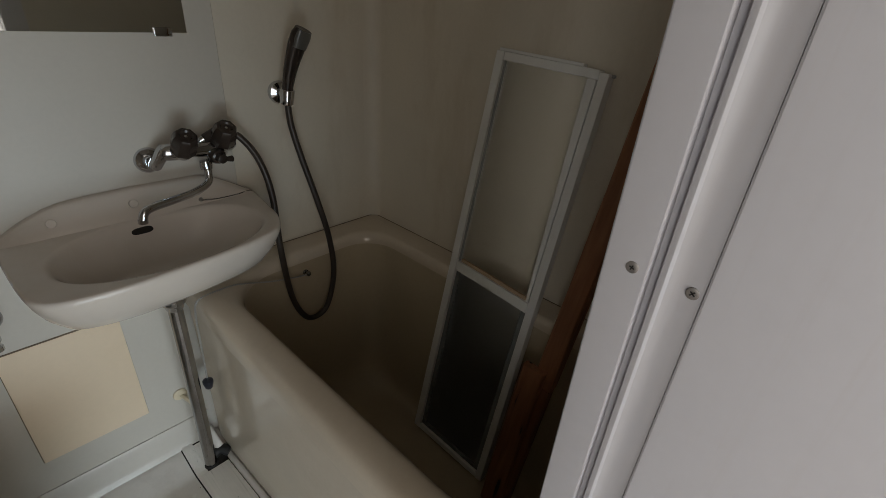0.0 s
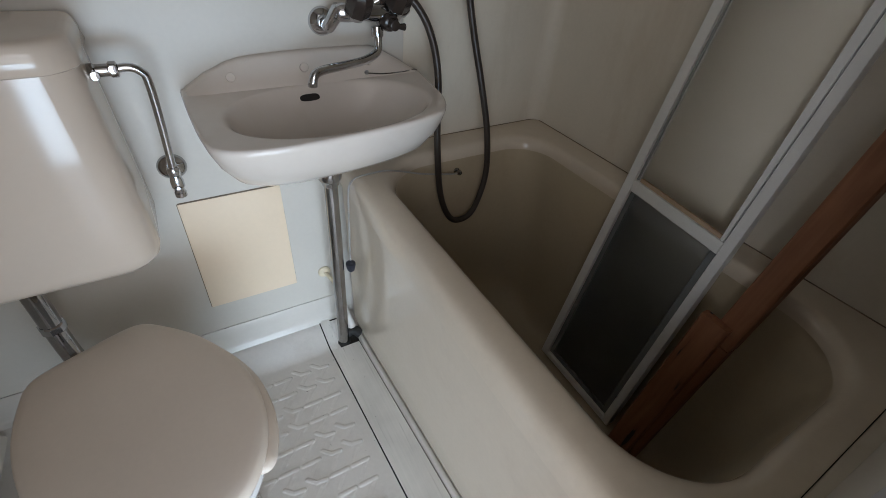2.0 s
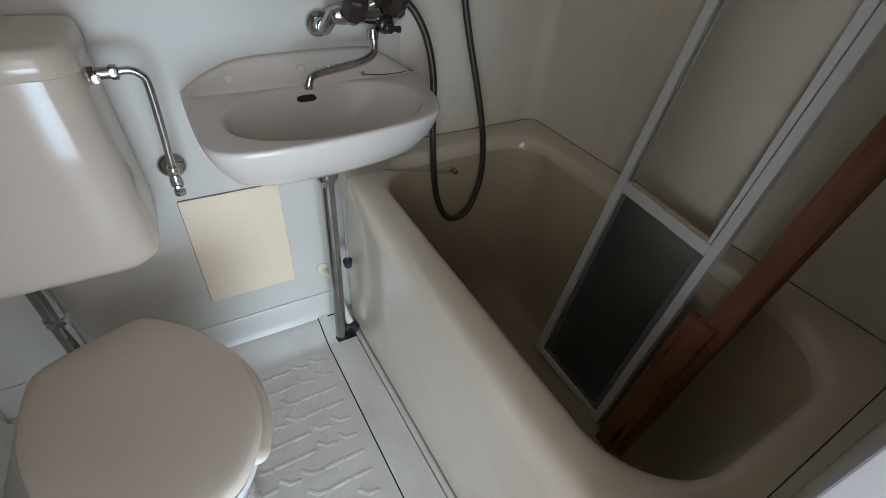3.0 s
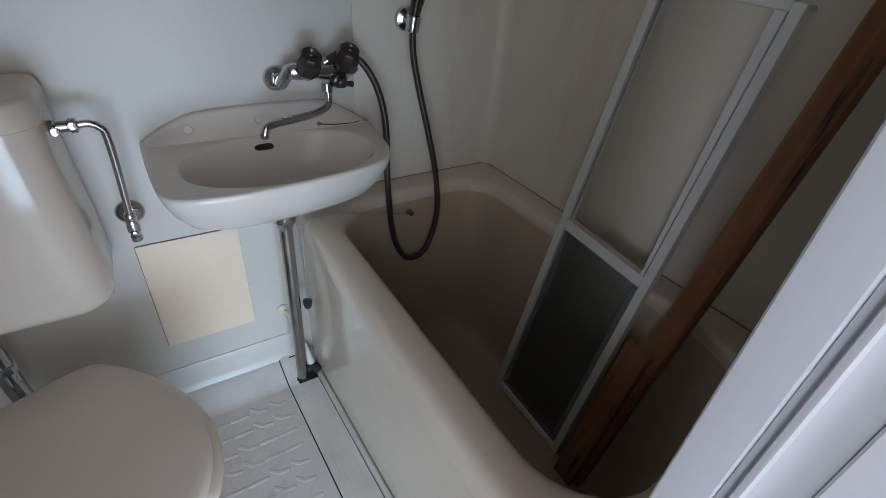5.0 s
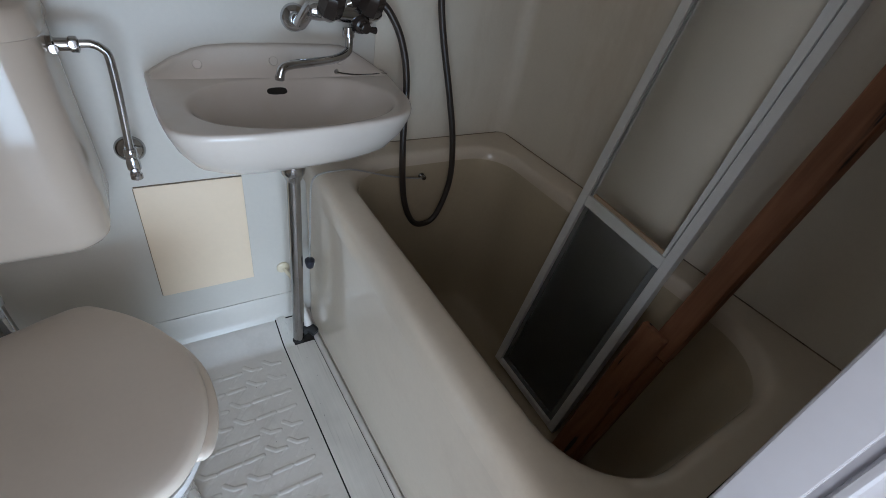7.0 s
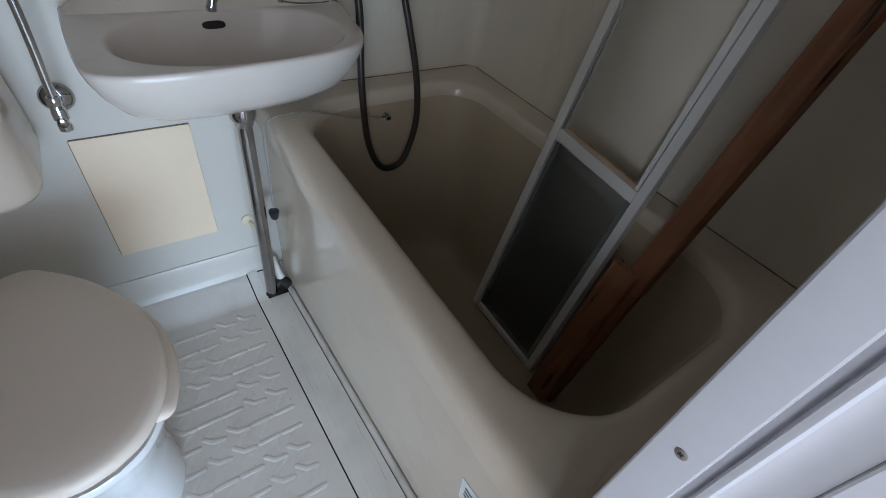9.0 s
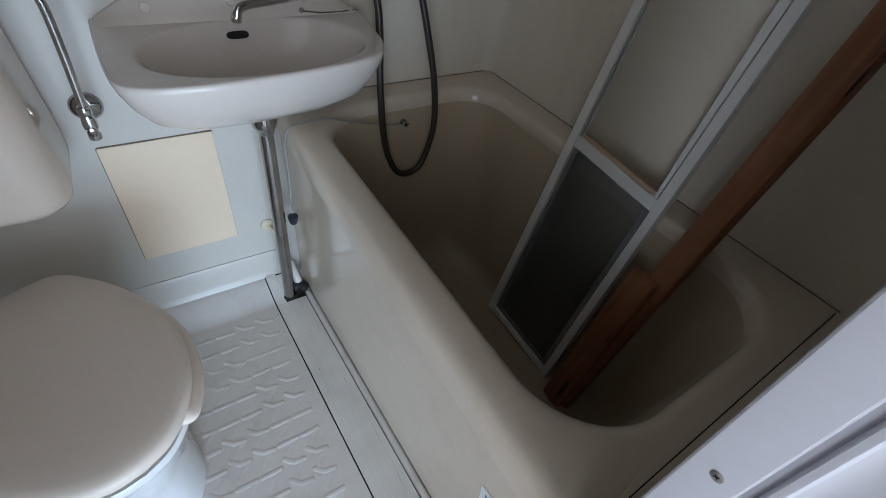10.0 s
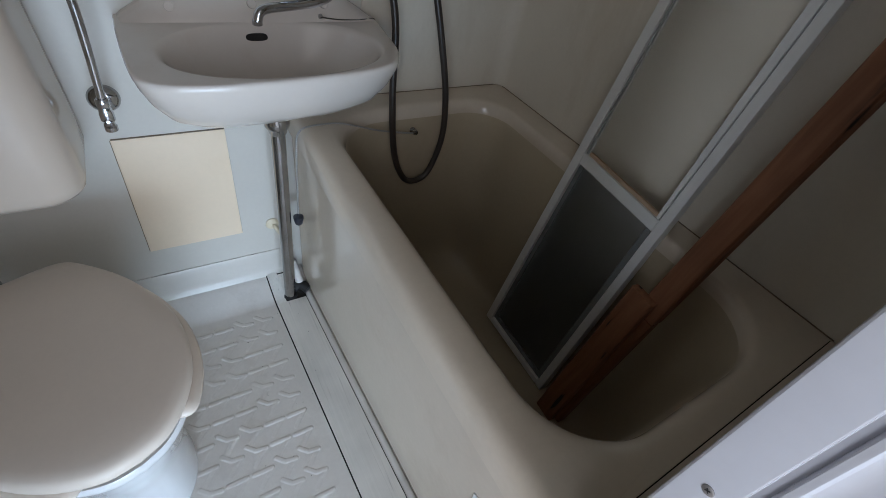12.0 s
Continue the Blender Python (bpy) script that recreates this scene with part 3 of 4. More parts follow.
part("chain_eye", lathe((-0.536, -0.0395, 0.7545), (0, -0.9, 0.4), [(-0.003, 0.005), (0.004, 0.005), (0.006, 0.003), (0.006, 0.001)], 14), STEEL, basin)
part("plug_chain", sweep(curve_points([(-0.536, -0.0450, 0.7550), (-0.500, -0.0470, 0.7510), (-0.455, -0.0440, 0.7500), (-0.418, -0.0360, 0.7490), (-0.412, -0.030, 0.735), (-0.408, -0.030, 0.70)], 6), 0.0013, 8), PIPE_CHROME, basin, "thin plug chain")

# drain pipe under the basin
drain = thing("drain_pipe", (-0.654, -0.088, 0.0), "worn chrome waste pipe from the basin to the floor", "drain pipe")
part("pipe", sweep([(-0.651, -0.092, 0.592), (-0.652, -0.091, 0.4), (-0.654, -0.088, 0.2), (-0.656, -0.085, 0.007)], 0.0155, 28), PIPE_CHROME, drain)
part("collar", lathe((-0.651, -0.092, 0.540), (0, 0, 1), [(-0.004, 0.0165), (0.000, 0.0190), (0.008, 0.0210), (0.012, 0.0240), (0.016, 0.0265), (0.026, 0.0270), (0.044, 0.0260)], 28), PIPE_CHROME, drain, "chrome collar nut")
part("foot_cuff", lathe((-0.656, -0.085, 0.0056), (0, 0, 1), [(0.0, 0.0200), (0.0015, 0.0200), (0.003, 0.0175), (0.004, 0.0156)], 24), RUBBER, drain, "black rubber cuff at the floor")
part("elbow", sweep([(-0.645, -0.078, 0.018), (-0.630, -0.072, 0.022), (-0.616, -0.078, 0.024), (-0.606, -0.092, 0.018)], [0.011, 0.013, 0.0145, 0.0145], 16), RUBBER, drain, "black rubber elbow")
part("branch_pipe", sweep([(-0.632, -0.030, 0.085), (-0.627, -0.048, 0.055), (-0.622, -0.068, 0.030)], 0.0115, 16), FLOOR_FRP, drain, "grey plastic branch pipe")

outlet = thing("wall_outlet", (-0.668, -0.001, 0.215), "yellowed ivory pipe outlet with a wall flange", "pipe fitting")
part("flange", lathe((-0.668, -0.0006, 0.215), (0, -1, 0), [(0.0, 0.017), (0.003, 0.017), (0.006, 0.013), (0.007, 0.008)], 24), IVORY, outlet)
for sx_ in (-0.0115, 0.0115):
    part("flange_screw", lathe((-0.668 + sx_, -0.0030, 0.2165), (0, -1, 0), [(0.0, 0.0021), (0.0022, 0.0021), (0.0026, 0.0012)], 12), STEEL, outlet)
part("stub", sweep(curve_points([(-0.667, -0.004, 0.214), (-0.660, -0.018, 0.205), (-0.650, -0.022, 0.185), (-0.644, -0.022, 0.160), (-0.642, -0.020, 0.132)], 5), 0.0052, 12), IVORY, outlet)
part("clamp", lathe((-0.6425, -0.021, 0.146), (0, 0, -1), [(0.0, 0.008), (0.012, 0.008)], 14), IVORY, outlet)

# ---- faucet ----
faucet = thing("faucet", (-0.52, -0.001, 0.87), "chrome two-handle wall faucet with dark brown knobs", "faucet")
FY = -0.052
part("wall_flange", lathe((-0.611, -0.0006, 0.850), (0, -1, 0), [(0, 0.027), (0.002, 0.027), (0.008, 0.023), (0.013, 0.014), (0.022, 0.012)], 32), CHROME, faucet)
part("wall_flange", lathe((-0.470, -0.0006, 0.850), (0, -1, 0), [(0, 0.027), (0.002, 0.027), (0.008, 0.023), (0.013, 0.014), (0.022, 0.012)], 32), CHROME, faucet)
part("offset_leg", sweep([(-0.6100, -0.0245, 0.8395), (-0.6090, -0.0260, 0.8415), (-0.6070, -0.0290, 0.8460), (-0.5950, -0.0460, 0.8720), (-0.5900, FY, 0.8840)], [0.006, 0.0112, 0.0135, 0.0135, 0.0125], 22), CHROME, faucet)
part("offset_leg", sweep(curve_points([(-0.470, -0.018, 0.850), (-0.470, -0.034, 0.855), (-0.470, -0.046, 0.868), (-0.475, FY, 0.876)], 6), 0.0125, 18), CHROME, faucet)
part("valve_body", sweep([(-0.598, FY, 0.875), (-0.590, FY, 0.875), (-0.575, FY, 0.874), (-0.545, FY, 0.872), (-0.515, FY, 0.872), (-0.485, FY, 0.874), (-0.458, FY, 0.876), (-0.448, FY, 0.876)], [0.012, 0.0165, 0.0175, 0.014, 0.018, 0.0175, 0.0165, 0.011], 22), CHROME, faucet)


def knob(x, z):
    """A tapered eight-sided handle that points up and forward."""
    d = Vector((0.03, -0.62, 0.78)).normalized()
    o = Vector((x, FY - 0.010, z))
    a = Vector((1, 0, 0))
    a = (a - d * a.dot(d)).normalized()
    b = d.cross(a)
    rings = []
    for h, r, flute in ((0.006, 0.019, 0.04), (0.010, 0.0235, 0.07), (0.020, 0.0245, 0.07), (0.040, 0.0235, 0.07), (0.050, 0.0215, 0.06), (0.055, 0.0185, 0.04), (0.056, 0.0125, 0.0), (0.052, 0.0095, 0.0), (0.052, 0.0045, 0.0)):
        rings.append([o + d * h + (a * math.cos(t) + b * math.sin(t)) * r * (1.04 if flute == 0 else 1.06 * math.cos(math.pi / 8) / math.cos(t % (math.pi / 4) - math.pi / 8)) for t in [k * math.tau / 64 for k in range(64)]])
    k = part("knob", loft(rings), KNOB, faucet, "dark brown fluted knob", sharp=30)
    part("knob_screw", lathe(o + d * 0.0515, d, [(0.0, 0.0030), (0.0015, 0.0030), (0.0022, 0.0018)], 14), CHROME, k)
    part("bonnet", lathe(o - d * 0.004, d, [(0.0, 0.0175), (0.004, 0.0185), (0.009, 0.0185), (0.012, 0.0150)], 24), CHROME, faucet)


knob(-0.561, 0.873)
knob(-0.479, 0.880)
part("hose_outlet", sweep([(-0.514, FY - 0.002, 0.892), (-0.511, FY - 0.002, 0.893), (-0.490, FY - 0.002, 0.902), (-0.474, FY - 0.002, 0.908)], [0.006, 0.0095, 0.0105, 0.0105], 18), KNOB, faucet, "dark hose outlet")
part("outlet_tip", sweep([(-0.522, FY - 0.002, 0.889), (-0.513, FY - 0.002, 0.8925)], [0.0065, 0.0085], 16), CHROME, faucet)
part("diverter", lathe((-0.496, FY - 0.006, 0.858), (0.10, -0.95, -0.10), [(0.0, 0.018), (0.012, 0.018), (0.020, 0.015), (0.022, 0.011), (0.034, 0.010), (0.036, 0.006)], 24), KNOB, faucet, "dark diverter switch")
part("diverter_lever", sweep([(-0.495, FY - 0.034, 0.855), (-0.483, FY - 0.034, 0.852), (-0.470, FY - 0.032, 0.850)], [0.005, 0.005, 0.007], 12), KNOB, faucet)
part("spout_nut", lathe((-0.521, FY - 0.014, 0.850), (0, -0.1, -1), [(0.0, 0.012), (0.012, 0.013), (0.018, 0.012), (0.019, 0.009)], 20), CHROME, faucet)
part("spout", sweep(curve_points([(-0.521, FY - 0.016, 0.845), (-0.521, FY - 0.020, 0.822), (-0.528, FY - 0.028, 0.806), (-0.560, FY - 0.044, 0.798), (-0.610, FY - 0.062, 0.797), (-0.655, FY - 0.077, 0.797), (-0.672, FY - 0.083, 0.792), (-0.678, FY - 0.085, 0.778)], 7), 0.0082, 18), CHROME, faucet)
part("spout_tip", lathe((-0.678, FY - 0.085, 0.781), (-0.05, 0, -1), [(0.0, 0.0086), (0.006, 0.0090), (0.008, 0.0085), (0.007, 0.005)], 18), CHROME, faucet)

# ---- shower ----
hose = thing("shower_hose", (-0.435, -0.06, 0.89), "dark brown shower hose hanging in a loop over the tub", "shower hose")
line = curve_points([(-0.462, -0.050, 0.893), (-0.438, -0.060, 0.889), (-0.409, -0.080, 0.836), (-0.396, -0.100, 0.752), (-0.397, -0.115, 0.610), (-0.385, -0.125, 0.470), (-0.356, -0.130, 0.393),
                     (-0.318, -0.130, 0.373), (-0.280, -0.130, 0.398), (-0.249, -0.122, 0.490), (-0.252, -0.110, 0.600), (-0.274, -0.095, 0.715), (-0.297, -0.078, 0.820), (-0.311, -0.066, 0.900), (-0.311, -0.058, 0.960)], 9)
part("hose", sweep(line, 0.0078, 14), HOSE, hose)
part("hose_nut", lathe((-0.470, -0.050, 0.893), (1, -0.3, 0), [(0.0, 0.010), (0.014, 0.0105), (0.018, 0.009)], 16), CHROME, hose, "chrome nut at the faucet")
shower = thing("hand_shower", (-0.305, -0.001, 0.968), "dark brown hand shower in a chrome wall holder", "hand shower")
holder = part("wall_holder", lathe((-0.303, -0.0015, 0.966), (0, -1, 0), [(0, 0.026), (0.004, 0.027), (0.012, 0.024), (0.018, 0.013), (0.036, 0.012)], 28), CHROME, shower, "chrome wall holder")
part("cradle", lathe((-0.3115, -0.055, 0.946), (0.06, -0.16, 1), [(0.0, 0.0120), (0.003, 0.0155), (0.034, 0.0170), (0.037, 0.0150)], 24), CHROME, holder)
grip = [(-0.3105, -0.057, 0.960), (-0.3085, -0.062, 0.990), (-0.304, -0.068, 1.020), (-0.298, -0.076, 1.050), (-0.291, -0.086, 1.080), (-0.285, -0.095, 1.100), (-0.281, -0.101, 1.112)]
part("handle", sweep(grip, [0.0115, 0.0120, 0.0125, 0.0135, 0.0145, 0.0150, 0.0120], 20, wide=[0.0115, 0.0130, 0.0155, 0.0185, 0.0215, 0.0225, 0.0190], up=(0, -1, 0.3)), KNOB, shower, "dark brown tapered handle")
part("spray_face", sweep([(-0.2925, -0.098, 1.073), (-0.288, -0.104, 1.092), (-0.284, -0.109, 1.108)], [0.006, 0.007, 0.005], 16, wide=[0.015, 0.018, 0.015], up=(0, -1, 0.3)), HEAD_GREY, shower, "grey spray plate")

# ---- mirror ----
mirror = thing("mirror", (-0.72, -0.001, 1.094), "frameless wall mirror with a small chrome clip", "mirror")
part("mirror_glass", box(-0.95, -0.490, -0.0060, -0.0010, 1.0945, 1.56, 0.0006), MIRROR, mirror, sharp=20)
clip = bmesh.new()
box(-0.551, -0.519, -0.0095, -0.0062, 1.091, 1.104, 0.0012, bm=clip)
box(-0.551, -0.519, -0.0095, -0.0006, 1.088, 1.0935, 0.0010, bm=clip)
part("clip", clip, CHROME, mirror, "chrome mirror clip")

# ---- access panel ----
panel = thing("access_panel", (-0.851, -0.001, 0.205), "cream painted access board fixed on the wall", "access panel")
part("board", box(-0.9575, -0.7450, -0.0045, -0.0004, 0.205, 0.5100, 0.0012), PANEL, panel)
part("edge_seal", box(-0.9589, -0.9577, -0.0026, -0.0003, 0.206, 0.5090), CAULK, panel, "browned sealant along the edge")
part("edge_seal", box(-0.7448, -0.7440, -0.0022, -0.0003, 0.206, 0.5090), CAULK_PALE, panel, "pale sealant along the edge")
part("edge_seal", box(-0.9570, -0.7455, -0.0022, -0.0003, 0.2036, 0.2048), CAULK_PALE, panel, "pale sealant along the edge")
solid("panel_seal", box(-0.957, -0.7455, -0.0040, -0.0004, 0.5102, 0.5118), CAULK, "dark sealant line above the access board", "sealant", "structure")

# ---- tub plug on its chain ----
plug = thing("tub_plug", (-0.619, -0.09, 0.28), "dark rubber tub plug on a ball chain hung over the rim", "plug")
part("eye", lathe((-0.318, -0.086, 0.499), (0, -1, 0.12), [(0.0, 0.008), (0.004, 0.008), (0.006, 0.004), (0.010, 0.004), (0.012, 0.0065), (0.016, 0.0075), (0.020, 0.006), (0.022, 0.002)], 18), PIPE_CHROME, plug, "small steel eye in the tub wall")
chain_line = curve_points([(-0.318, -0.102, 0.499), (-0.362, -0.107, 0.5085), (-0.430, -0.114, 0.5275), (-0.490, -0.120, 0.5500), (-0.528, -0.1235, 0.5622), (-0.560, -0.124, 0.5640), (-0.590, -0.123, 0.5620), (-0.606, -0.120, 0.5560), (-0.6150, -0.115, 0.542), (-0.6175, -0.108, 0.515), (-0.6178, -0.100, 0.45), (-0.6180, -0.094, 0.38), (-0.619, -0.089, 0.303)], 14)
beads = bmesh.new()
carry = 0.0
for p, q in zip(chain_line, chain_line[1:]):
    d = (q - p).length
    while carry < d:
        c = p.lerp(q, carry / d)
        bmesh.ops.create_icosphere(beads, subdivisions=1, radius=0.0028, matrix=Matrix.Translation(c))
        carry += 0.0054
    carry -= d
tagged(part("ball_chain", beads, CHAIN, plug, "fine steel ball chain", sharp=180), kind="stuff")
part("chain_wire", sweep(chain_line, 0.0006, 6), PIPE_CHROME, plug)
part("stopper", lathe((-0.619, -0.089, 0.303), (0, 0, -1), [(0.0, 0.002), (0.003, 0.003), (0.005, 0.0085), (0.008, 0.0125), (0.013, 0.0130), (0.030, 0.0095), (0.032, 0.008)], 24), NAVY, plug, "dark rubber stopper")

# ---- toilet ----
TO, TU, TV = Vector((-1.160, -0.228, 0.0)), Vector((0.38, -0.925, 0)).normalized(), Vector((0.925, 0.38, 0)).normalized()
HALF = [(-0.004, 0.0), (-0.004, 0.045), (0.000, 0.078), (0.012, 0.097), (0.035, 0.112), (0.08, 0.134), (0.13, 0.150), (0.19, 0.159), (0.25, 0.158), (0.31, 0.142), (0.36, 0.116), (0.40, 0.080), (0.425, 0.040), (0.432, 0.0)]


def lid_ring(f, z, lift=0.0, shift=0.0):
    right = curve_points([(u, w, 0) for u, w in HALF], 4)
    loop = [(p.x, p.y) for p in right] + [(p.x, -p.y) for p in reversed(right[1:-1])]
    return [TO + TU * (0.21 + shift + (u - 0.21) * f) + TV * (w * f + 0.006) + Vector((0, 0, z)) for u, w in loop]


toilet = thing("toilet", (-1.08, -0.42, 0.0), "ivory toilet with its lid closed and an open-front seat", "toilet")
part("bowl", loft([lid_ring(f, z, 0, s) for f, z, s in ((0.665, 0.0005, 0.0), (0.655, 0.02, 0.0), (0.64, 0.08, 0.0), (0.655, 0.14, 0.0), (0.72, 0.20, 0.0), (0.815, 0.255, 0.0), (0.895, 0.30, 0.0), (0.935, 0.322, 0.0), (0.955, 0.332, 0.0), (0.958, 0.341, 0.0), (0.945, 0.346, 0.0), (0.80, 0.346, 0.0))]), BOWL_WHITE, toilet, "white ceramic bowl", sharp=60)
# seat: a flattened ring open at the front
path = []
right = curve_points([(u, w, 0) for u, w in HALF], 4)
loop = [(p.x, p.y) for p in right]
for u, w in [(p[0], -p[1]) for p in reversed(loop)] + loop[1:]:
    if u > 0.37 and abs(w) < 0.066:
        continue
    path.append(TO + TU * (0.21 + (u - 0.21) * (0.895 if u < 0.21 else 0.935)) + TV * (w * 0.885 + 0.009) + Vector((0, 0, 0.3595)))
path = curve_points(path, 3)
n = len(path)
ease = [math.sqrt(1 - (1 - min(1.0, (min(i, n - 1 - i) + 0.4) / 6)) ** 2) for i in range(n)]
wid = [0.027 * e for e in ease]
hei = [0.0125 * e for e in ease]
part("seat", sweep(path, hei, 16, wide=wid, up=(0, 0, 1)), SEAT, toilet, "ivory plastic open-front seat", sharp=60)
lid = part("lid", loft([lid_ring(f, z) for f, z in ((0.955, 0.3725), (0.985, 0.3725), (0.998, 0.3745), (1.0, 0.379), (0.997, 0.385), (0.985, 0.3905), (0.96, 0.394), (0.90, 0.3965), (0.75, 0.3985), (0.5, 0.3998), (0.2, 0.4003))]), SEAT, toilet, "ivory plastic lid, closed", sharp=60)
for w in (-0.06, 0.06):
    p = TO + TU * -0.004 + TV * w
    part("hinge", lathe(p - TV * 0.018 + Vector((0, 0, 0.362)), TV, [(0, 0.009), (0.002, 0.0105), (0.034, 0.0105), (0.036, 0.009)], 16), SEAT, toilet)
flush = part("flush_pipe", sweep(curve_points([(-1.222, -0.100, 0.520), (-1.222, -0.100, 0.40), (-1.220, -0.104, 0.31), (-1.205, -0.135, 0.262), (-1.190, -0.175, 0.250), (-1.175, -0.215, 0.250)], 6), 0.0185, 22), PIPE_CHROME, toilet, "chrome flush pipe")
part("pipe_nut", lathe((-1.222, -0.100, 0.352), (0, 0, 1), [(0.0, 0.020), (0.002, 0.0225), (0.016, 0.0225), (0.018, 0.020)], 8), CHROME, flush)
part("spud_nut", lathe((-1.176, -0.212, 0.250), (0.4, -0.92, 0), [(0.0, 0.026), (0.018, 0.026), (0.020, 0.022)], 8), CHROME, flush)

tank = thing("toilet_tank", (-1.19, -0.02, 0.51), "glossy ivory toilet tank on the wall", "toilet tank")
TR = (0.010, 0.010, 0.052, 0.052)
TKX0, TKX1, TKY0, TKY1 = -1.392, -0.992, -0.214, -0.018
part("tank_body", loft([rounded(TKX0 + i, TKX1 - i, TKY0 + i, TKY1, TR, z) for z, i in ((0.511, 0.030), (0.512, 0.018), (0.516, 0.009), (0.526, 0.003), (0.540, 0.0), (0.60, 0.002), (0.72, 0.008), (0.8465, 0.014))]), TANK_IVORY, tank, sharp=60)
part("tank_lid", loft([rounded(TKX0 - i, TKX1 + i, TKY0 - i, TKY1, TR, z) for z, i in ((0.8470, -0.013), (0.8480, -0.0095), (0.850, -0.008), (0.875, -0.013), (0.882, -0.0155), (0.886, -0.0195), (0.888, -0.026), (0.889, -0.08))]), TANK_IVORY, tank, "tank lid", sharp=60)
part("back_plate", box(TKX0 + 0.03, TKX1 - 0.018, -0.0170, -0.0008, 0.53, 0.84, 0.003), TANK_IVORY, tank)

supply = thing("supply_pipe", (-0.942, -0.001, 0.595), "chrome water supply pipe with a stop valve", "water pipe")
part("pipe", sweep(curve_points([(-1.000, -0.097, 0.819), (-0.975, -0.096, 0.819), (-0.952, -0.095, 0.820), (-0.938, -0.094, 0.812), (-0.932, -0.093, 0.795), (-0.934, -0.091, 0.72), (-0.939, -0.090, 0.628)], 7), 0.0066, 16), CHROME, supply)
part("tank_nut", lathe((-1.0065, -0.097, 0.819), (1, 0, 0), [(0.0, 0.0105), (0.002, 0.0120), (0.009, 0.0120), (0.011, 0.0095), (0.030, 0.0095), (0.032, 0.0070)], 20), PIPE_CHROME, supply)
part("washer", lathe((-1.0085, -0.097, 0.820), (1, 0, 0), [(0.0, 0.0140), (0.003, 0.0140)], 20), RUBBER, supply, "black rubber washer")
part("tap_screw", lathe((-0.9985, -0.1040, 0.8140), (0.10, -0.93, 0.20), [(0.0, 0.0072), (0.007, 0.0072), (0.009, 0.0060), (0.0095, 0.002)], 18), CHROME, supply)
part("union_nut", lathe((-0.9785, -0.0965, 0.819), (1, 0, 0), [(0.0, 0.0100), (0.002, 0.0122), (0.011, 0.0122), (0.013, 0.0075)], 20), PIPE_CHROME, supply)
part("tap_screw", lathe((-0.9730, -0.1060, 0.8215), (0.10, -0.93, 0.20), [(0.0, 0.0070), (0.004, 0.0070), (0.006, 0.0058), (0.0065, 0.002)], 18), CHROME, supply)
part("valve", lathe((-0.939, -0.090, 0.640), (0, 0, -1), [(0.0, 0.0085), (0.003, 0.0105), (0.014, 0.0105), (0.016, 0.0090), (0.028, 0.0115), (0.040, 0.0115), (0.043, 0.0085), (0.050, 0.0085), (0.052, 0.0105), (0.060, 0.0105), (0.063, 0.006)], 20), CHROME, supply)
part("valve_screw", lathe((-0.940, -0.096, 0.598), (0, -1, 0), [(0.0, 0.0075), (0.008, 0.0075), (0.009, 0.005)], 14), PIPE_CHROME, supply)
part("inlet", sweep([(-0.941, -0.088, 0.606), (-0.942, -0.04, 0.602), (-0.943, -0.001, 0.598)], 0.0088, 16), CHROME, supply)
part("flange", lathe((-0.943, -0.0008, 0.598), (0, -1, 0), [(0, 0.027), (0.002, 0.027), (0.009, 0.022), (0.013, 0.0115)], 32), PIPE_CHROME, supply)

# ---- screen leaf leaning in the tub ----
S_BL, S_BR, S_TL = Vector((-0.168, -0.394, 0.037)), Vector((-0.169, -0.660, 0.027)), Vector((-0.018, -0.440, 1.106))
SU = (S_BR - S_BL).normalized()
SN = SU.cross((S_TL - S_BL).normalized()).normalized()
if SN.x > 0:
    SN = -SN
SW = (SN.cross(SU)).normalized()
if SW.z < 0:
    SW = -SW
WID, HEI, RAIL = 0.264, 1.078, 0.566


def leaf(u0, u1, w0, w1, d0, d1, bevel=0.0012, bm=None, taper=0.0):
    """A bar of the leaf: across, along, and in depth behind its front face."""
    b = box(u0, u1, w0, w1, d0, d1, bevel, 1)
    for v in b.verts:
        v.co.x += taper * max(0.0, 1 - (v.co.y - RAIL) / 0.5) if v.co.x < (u0 + u1) / 2 else 0.0
        v.co.y += 0.010 * (1 - v.co.x / WID) * max(0.0, 1 - abs(v.co.y - RAIL) / 0.5)
        v.co = S_BL + SU * v.co.x + SW * v.co.y - SN * v.co.z
    if bm is None:
        return b
    me = bpy.data.meshes.new("tmp")
    b.to_mesh(me)
    b.free()
    bm.from_mesh(me)
    bpy.data.meshes.remove(me)
    return bm


screen = thing("door_leaf", S_BL, "white aluminium folding-door leaf leaning on the wall in the tub", "door leaf")
part("stile", leaf(0.0, 0.021, 0.0, HEI, 0.0, 0.024), ALU, screen)
part("stile", leaf(WID - 0.020, WID, 0.0, HEI - 0.004, 0.0, 0.024), ALU, screen)
part("glazing_bead", leaf(0.0212, 0.0250, RAIL, HEI - 0.018, 0.006, 0.020, 0.0006), ALU_DULL, screen, "grey inner channel")
part("glazing_bead", leaf(0.0252, 0.0268, RAIL, HEI - 0.018, 0.010, 0.022, 0.0006), ALU, screen)
part("glazing_bead", leaf(WID - 0.0240, WID - 0.0202, RAIL, HEI - 0.018, 0.009, 0.020, 0.0006), ALU_DULL, screen, "grey inner channel")
part("glazing_bead", leaf(WID - 0.0440, WID - 0.0242, RAIL, HEI - 0.018, 0.004, 0.020, 0.0008, taper=0.013), ALU, screen, "wide sliding stile of the upper pane")
part("top_rail", leaf(0.0212, WID - 0.0202, HEI - 0.018, HEI, 0.0005, 0.024), ALU, screen)
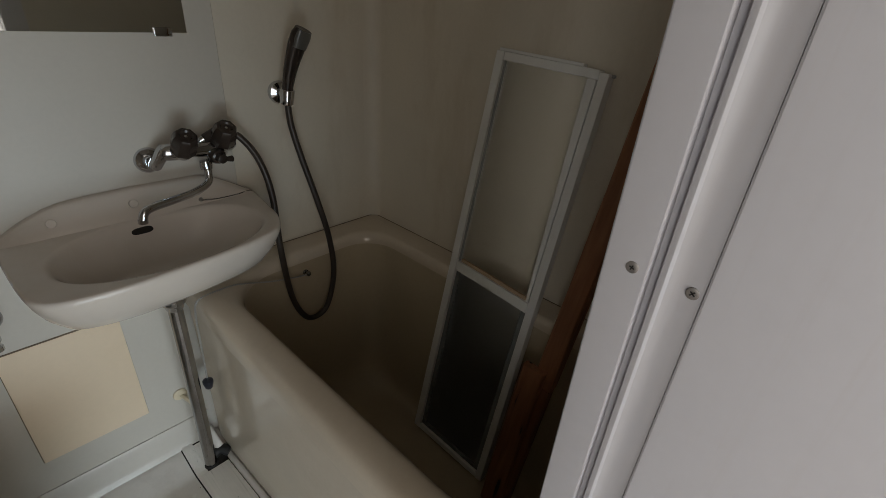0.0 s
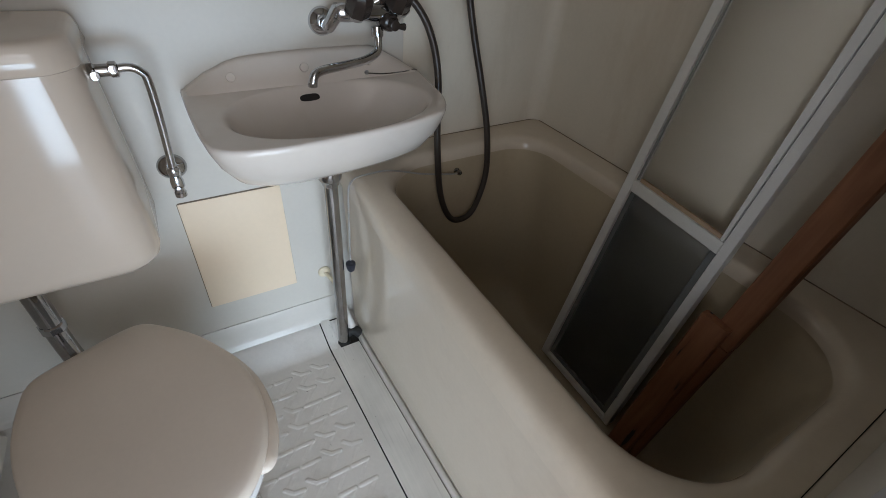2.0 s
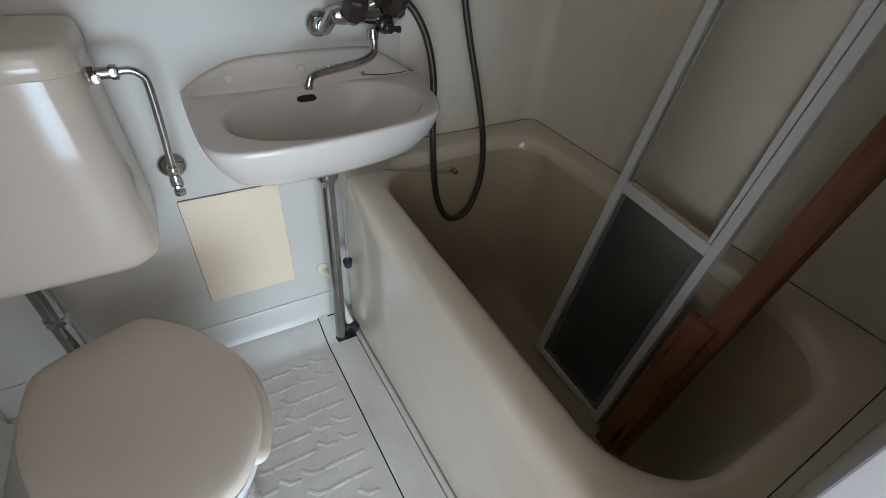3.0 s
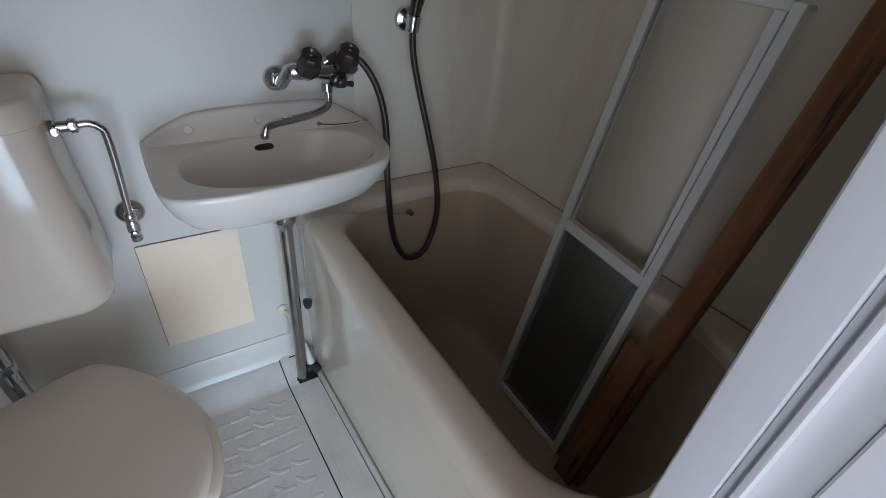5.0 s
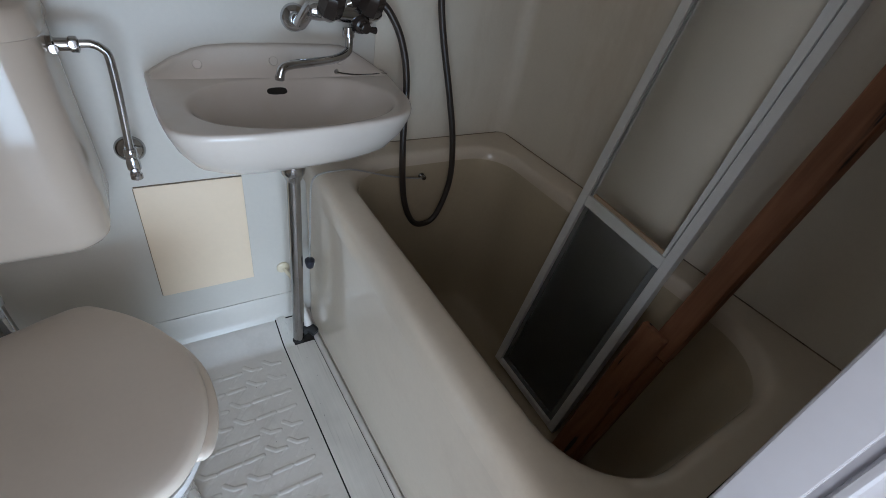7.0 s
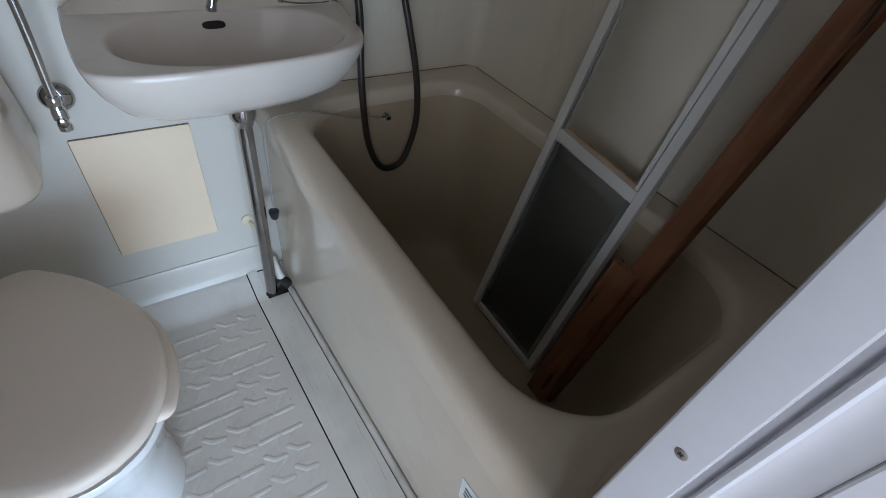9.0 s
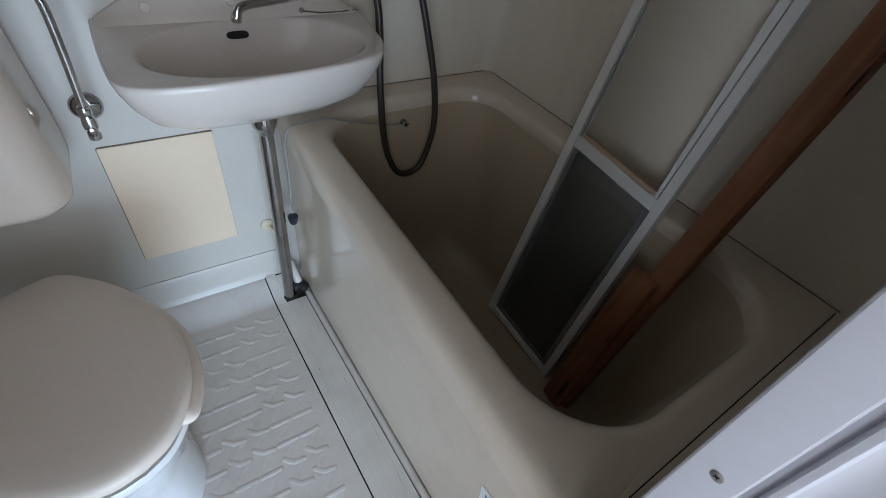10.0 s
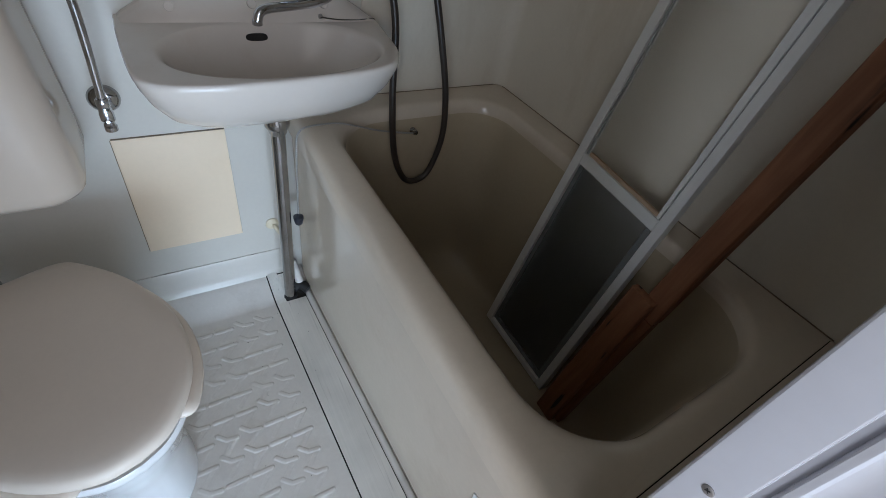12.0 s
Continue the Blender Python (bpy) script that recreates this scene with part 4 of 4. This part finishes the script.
part("top_cap", leaf(0.004, WID - 0.058, HEI + 0.0002, HEI + 0.006, 0.004, 0.020, 0.0008), ALU, screen)
part("corner_pin", leaf(WID - 0.016, WID + 0.006, HEI - 0.010, HEI - 0.004, 0.012, 0.018, 0.001), ALU_DULL, screen)
part("middle_rail", leaf(0.0212, WID - 0.0202, RAIL - 0.026, RAIL, 0.0005, 0.024), ALU, screen)
part("rail_seal", leaf(0.0305, WID - 0.0320, RAIL + 0.0002, RAIL + 0.008, 0.006, 0.020, 0.0008), TAN_STRIP, screen, "tan seal strip on the rail")
part("bottom_rail", leaf(0.0212, WID - 0.0202, 0.0, 0.016, 0.0005, 0.024), ALU, screen)
part("back_channel", leaf(0.0212, 0.0440, 0.017, RAIL - 0.027, 0.0160, 0.0240, 0.0006), ALU, screen)
part("back_channel", leaf(WID - 0.0400, WID - 0.0202, 0.017, RAIL - 0.027, 0.0160, 0.0240, 0.0006), ALU, screen)
# strips added before the pane, for the back channels showing through it
for u0, u1, w0, w1 in ((0.0208, 0.0330, 0.0162, RAIL - 0.0265), (WID - 0.0360, WID - 0.0198, 0.0162, RAIL - 0.0265), (0.0332, WID - 0.0362, 0.0162, 0.0300)):
    part("channel_stand_in", leaf(u0, u1, w0, w1, 0.0092, 0.0116, 0.0), CHANNEL_GREY, screen, "dull grey strip standing for the channel seen through the lower pane")
pane = part("upper_pane", leaf(0.020, WID - 0.024, RAIL + 0.004, HEI - 0.014, 0.0135, 0.0160, 0.0), CLEAR, screen, "frosted translucent acrylic pane")
pane_low = part("lower_pane", leaf(0.018, WID - 0.017, 0.010, RAIL - 0.020, 0.0120, 0.0150, 0.0), FROST, screen, "smoked translucent acrylic pane")
for p in (pane, pane_low):
    p.visible_shadow = False

# ---- timber post leaning behind the leaf ----
post = thing("timber_post", (-0.19, -0.68, 0.03), "red-brown weathered timber post with a notched joint, leaning in the tub", "timber")


def bar(p0, p1, across, deep, name, label="", steps=14, seed=1):
    """A sawn bar from p0 to p1 along its near right edge, with slightly uneven edges."""
    p0, p1 = Vector(p0), Vector(p1)
    d = (p1 - p0).normalized()
    f = Vector((-1, 0, 0))
    f = (f - d * f.dot(d)).normalized()
    s = d.cross(f).normalized()
    if s.y < 0:
        s = -s
    rg = random.Random(seed)
    rings = []
    for i in range(steps + 1):
        q = p0.lerp(p1, i / steps)
        j = [rg.uniform(-0.0012, 0.0012) for _ in range(4)]
        c = 0.003
        rings.append([q + s * (c + j[0]), q + s * (across - c), q + s * across - f * (c + j[1]), q + s * across - f * (deep - c), q + s * (across - c) - f * deep, q + s * c - f * deep, q - f * (deep - c), q - f * (c + j[2])])
    return part(name, loft(rings), POST, post, label, sharp=35)


bar((-0.148, -0.781, 0.440), (-0.040, -0.850, 1.330), 0.045, 0.036, "upper_bar", seed=3)
bar((-0.203, -0.738, 0.030), (-0.161, -0.766, 0.486), 0.054, 0.020, "lower_bar", "darker lower half of the notched joint", seed=5)
bar((-0.183, -0.751, 0.028), (-0.1485, -0.7815, 0.4385), 0.045, 0.026, "tenon", seed=7)

# ---- dirt on the floor ----
crumbs = bmesh.new()
rg = random.Random(11)
for _ in range(46):
    x, y = rg.uniform(-0.96, -0.64), rg.uniform(-0.93, -0.06)
    z = 0.0062 if x > -0.697 - 0.034 * y else 0.0004
    bmesh.ops.create_icosphere(crumbs, subdivisions=1, radius=1.0, matrix=Matrix.Translation((x, y, z)) @ Matrix.Rotation(rg.uniform(0, 3.1), 4, "Z") @ Matrix.Diagonal((rg.uniform(0.0006, 0.0026), rg.uniform(0.0004, 0.0009), 0.0004, 1)))
tagged(new("floor_crumbs", mesh_from("floor_crumbs", crumbs, GAP)), "dark crumbs and specks of dirt on the floor", "dirt", kind="stuff")
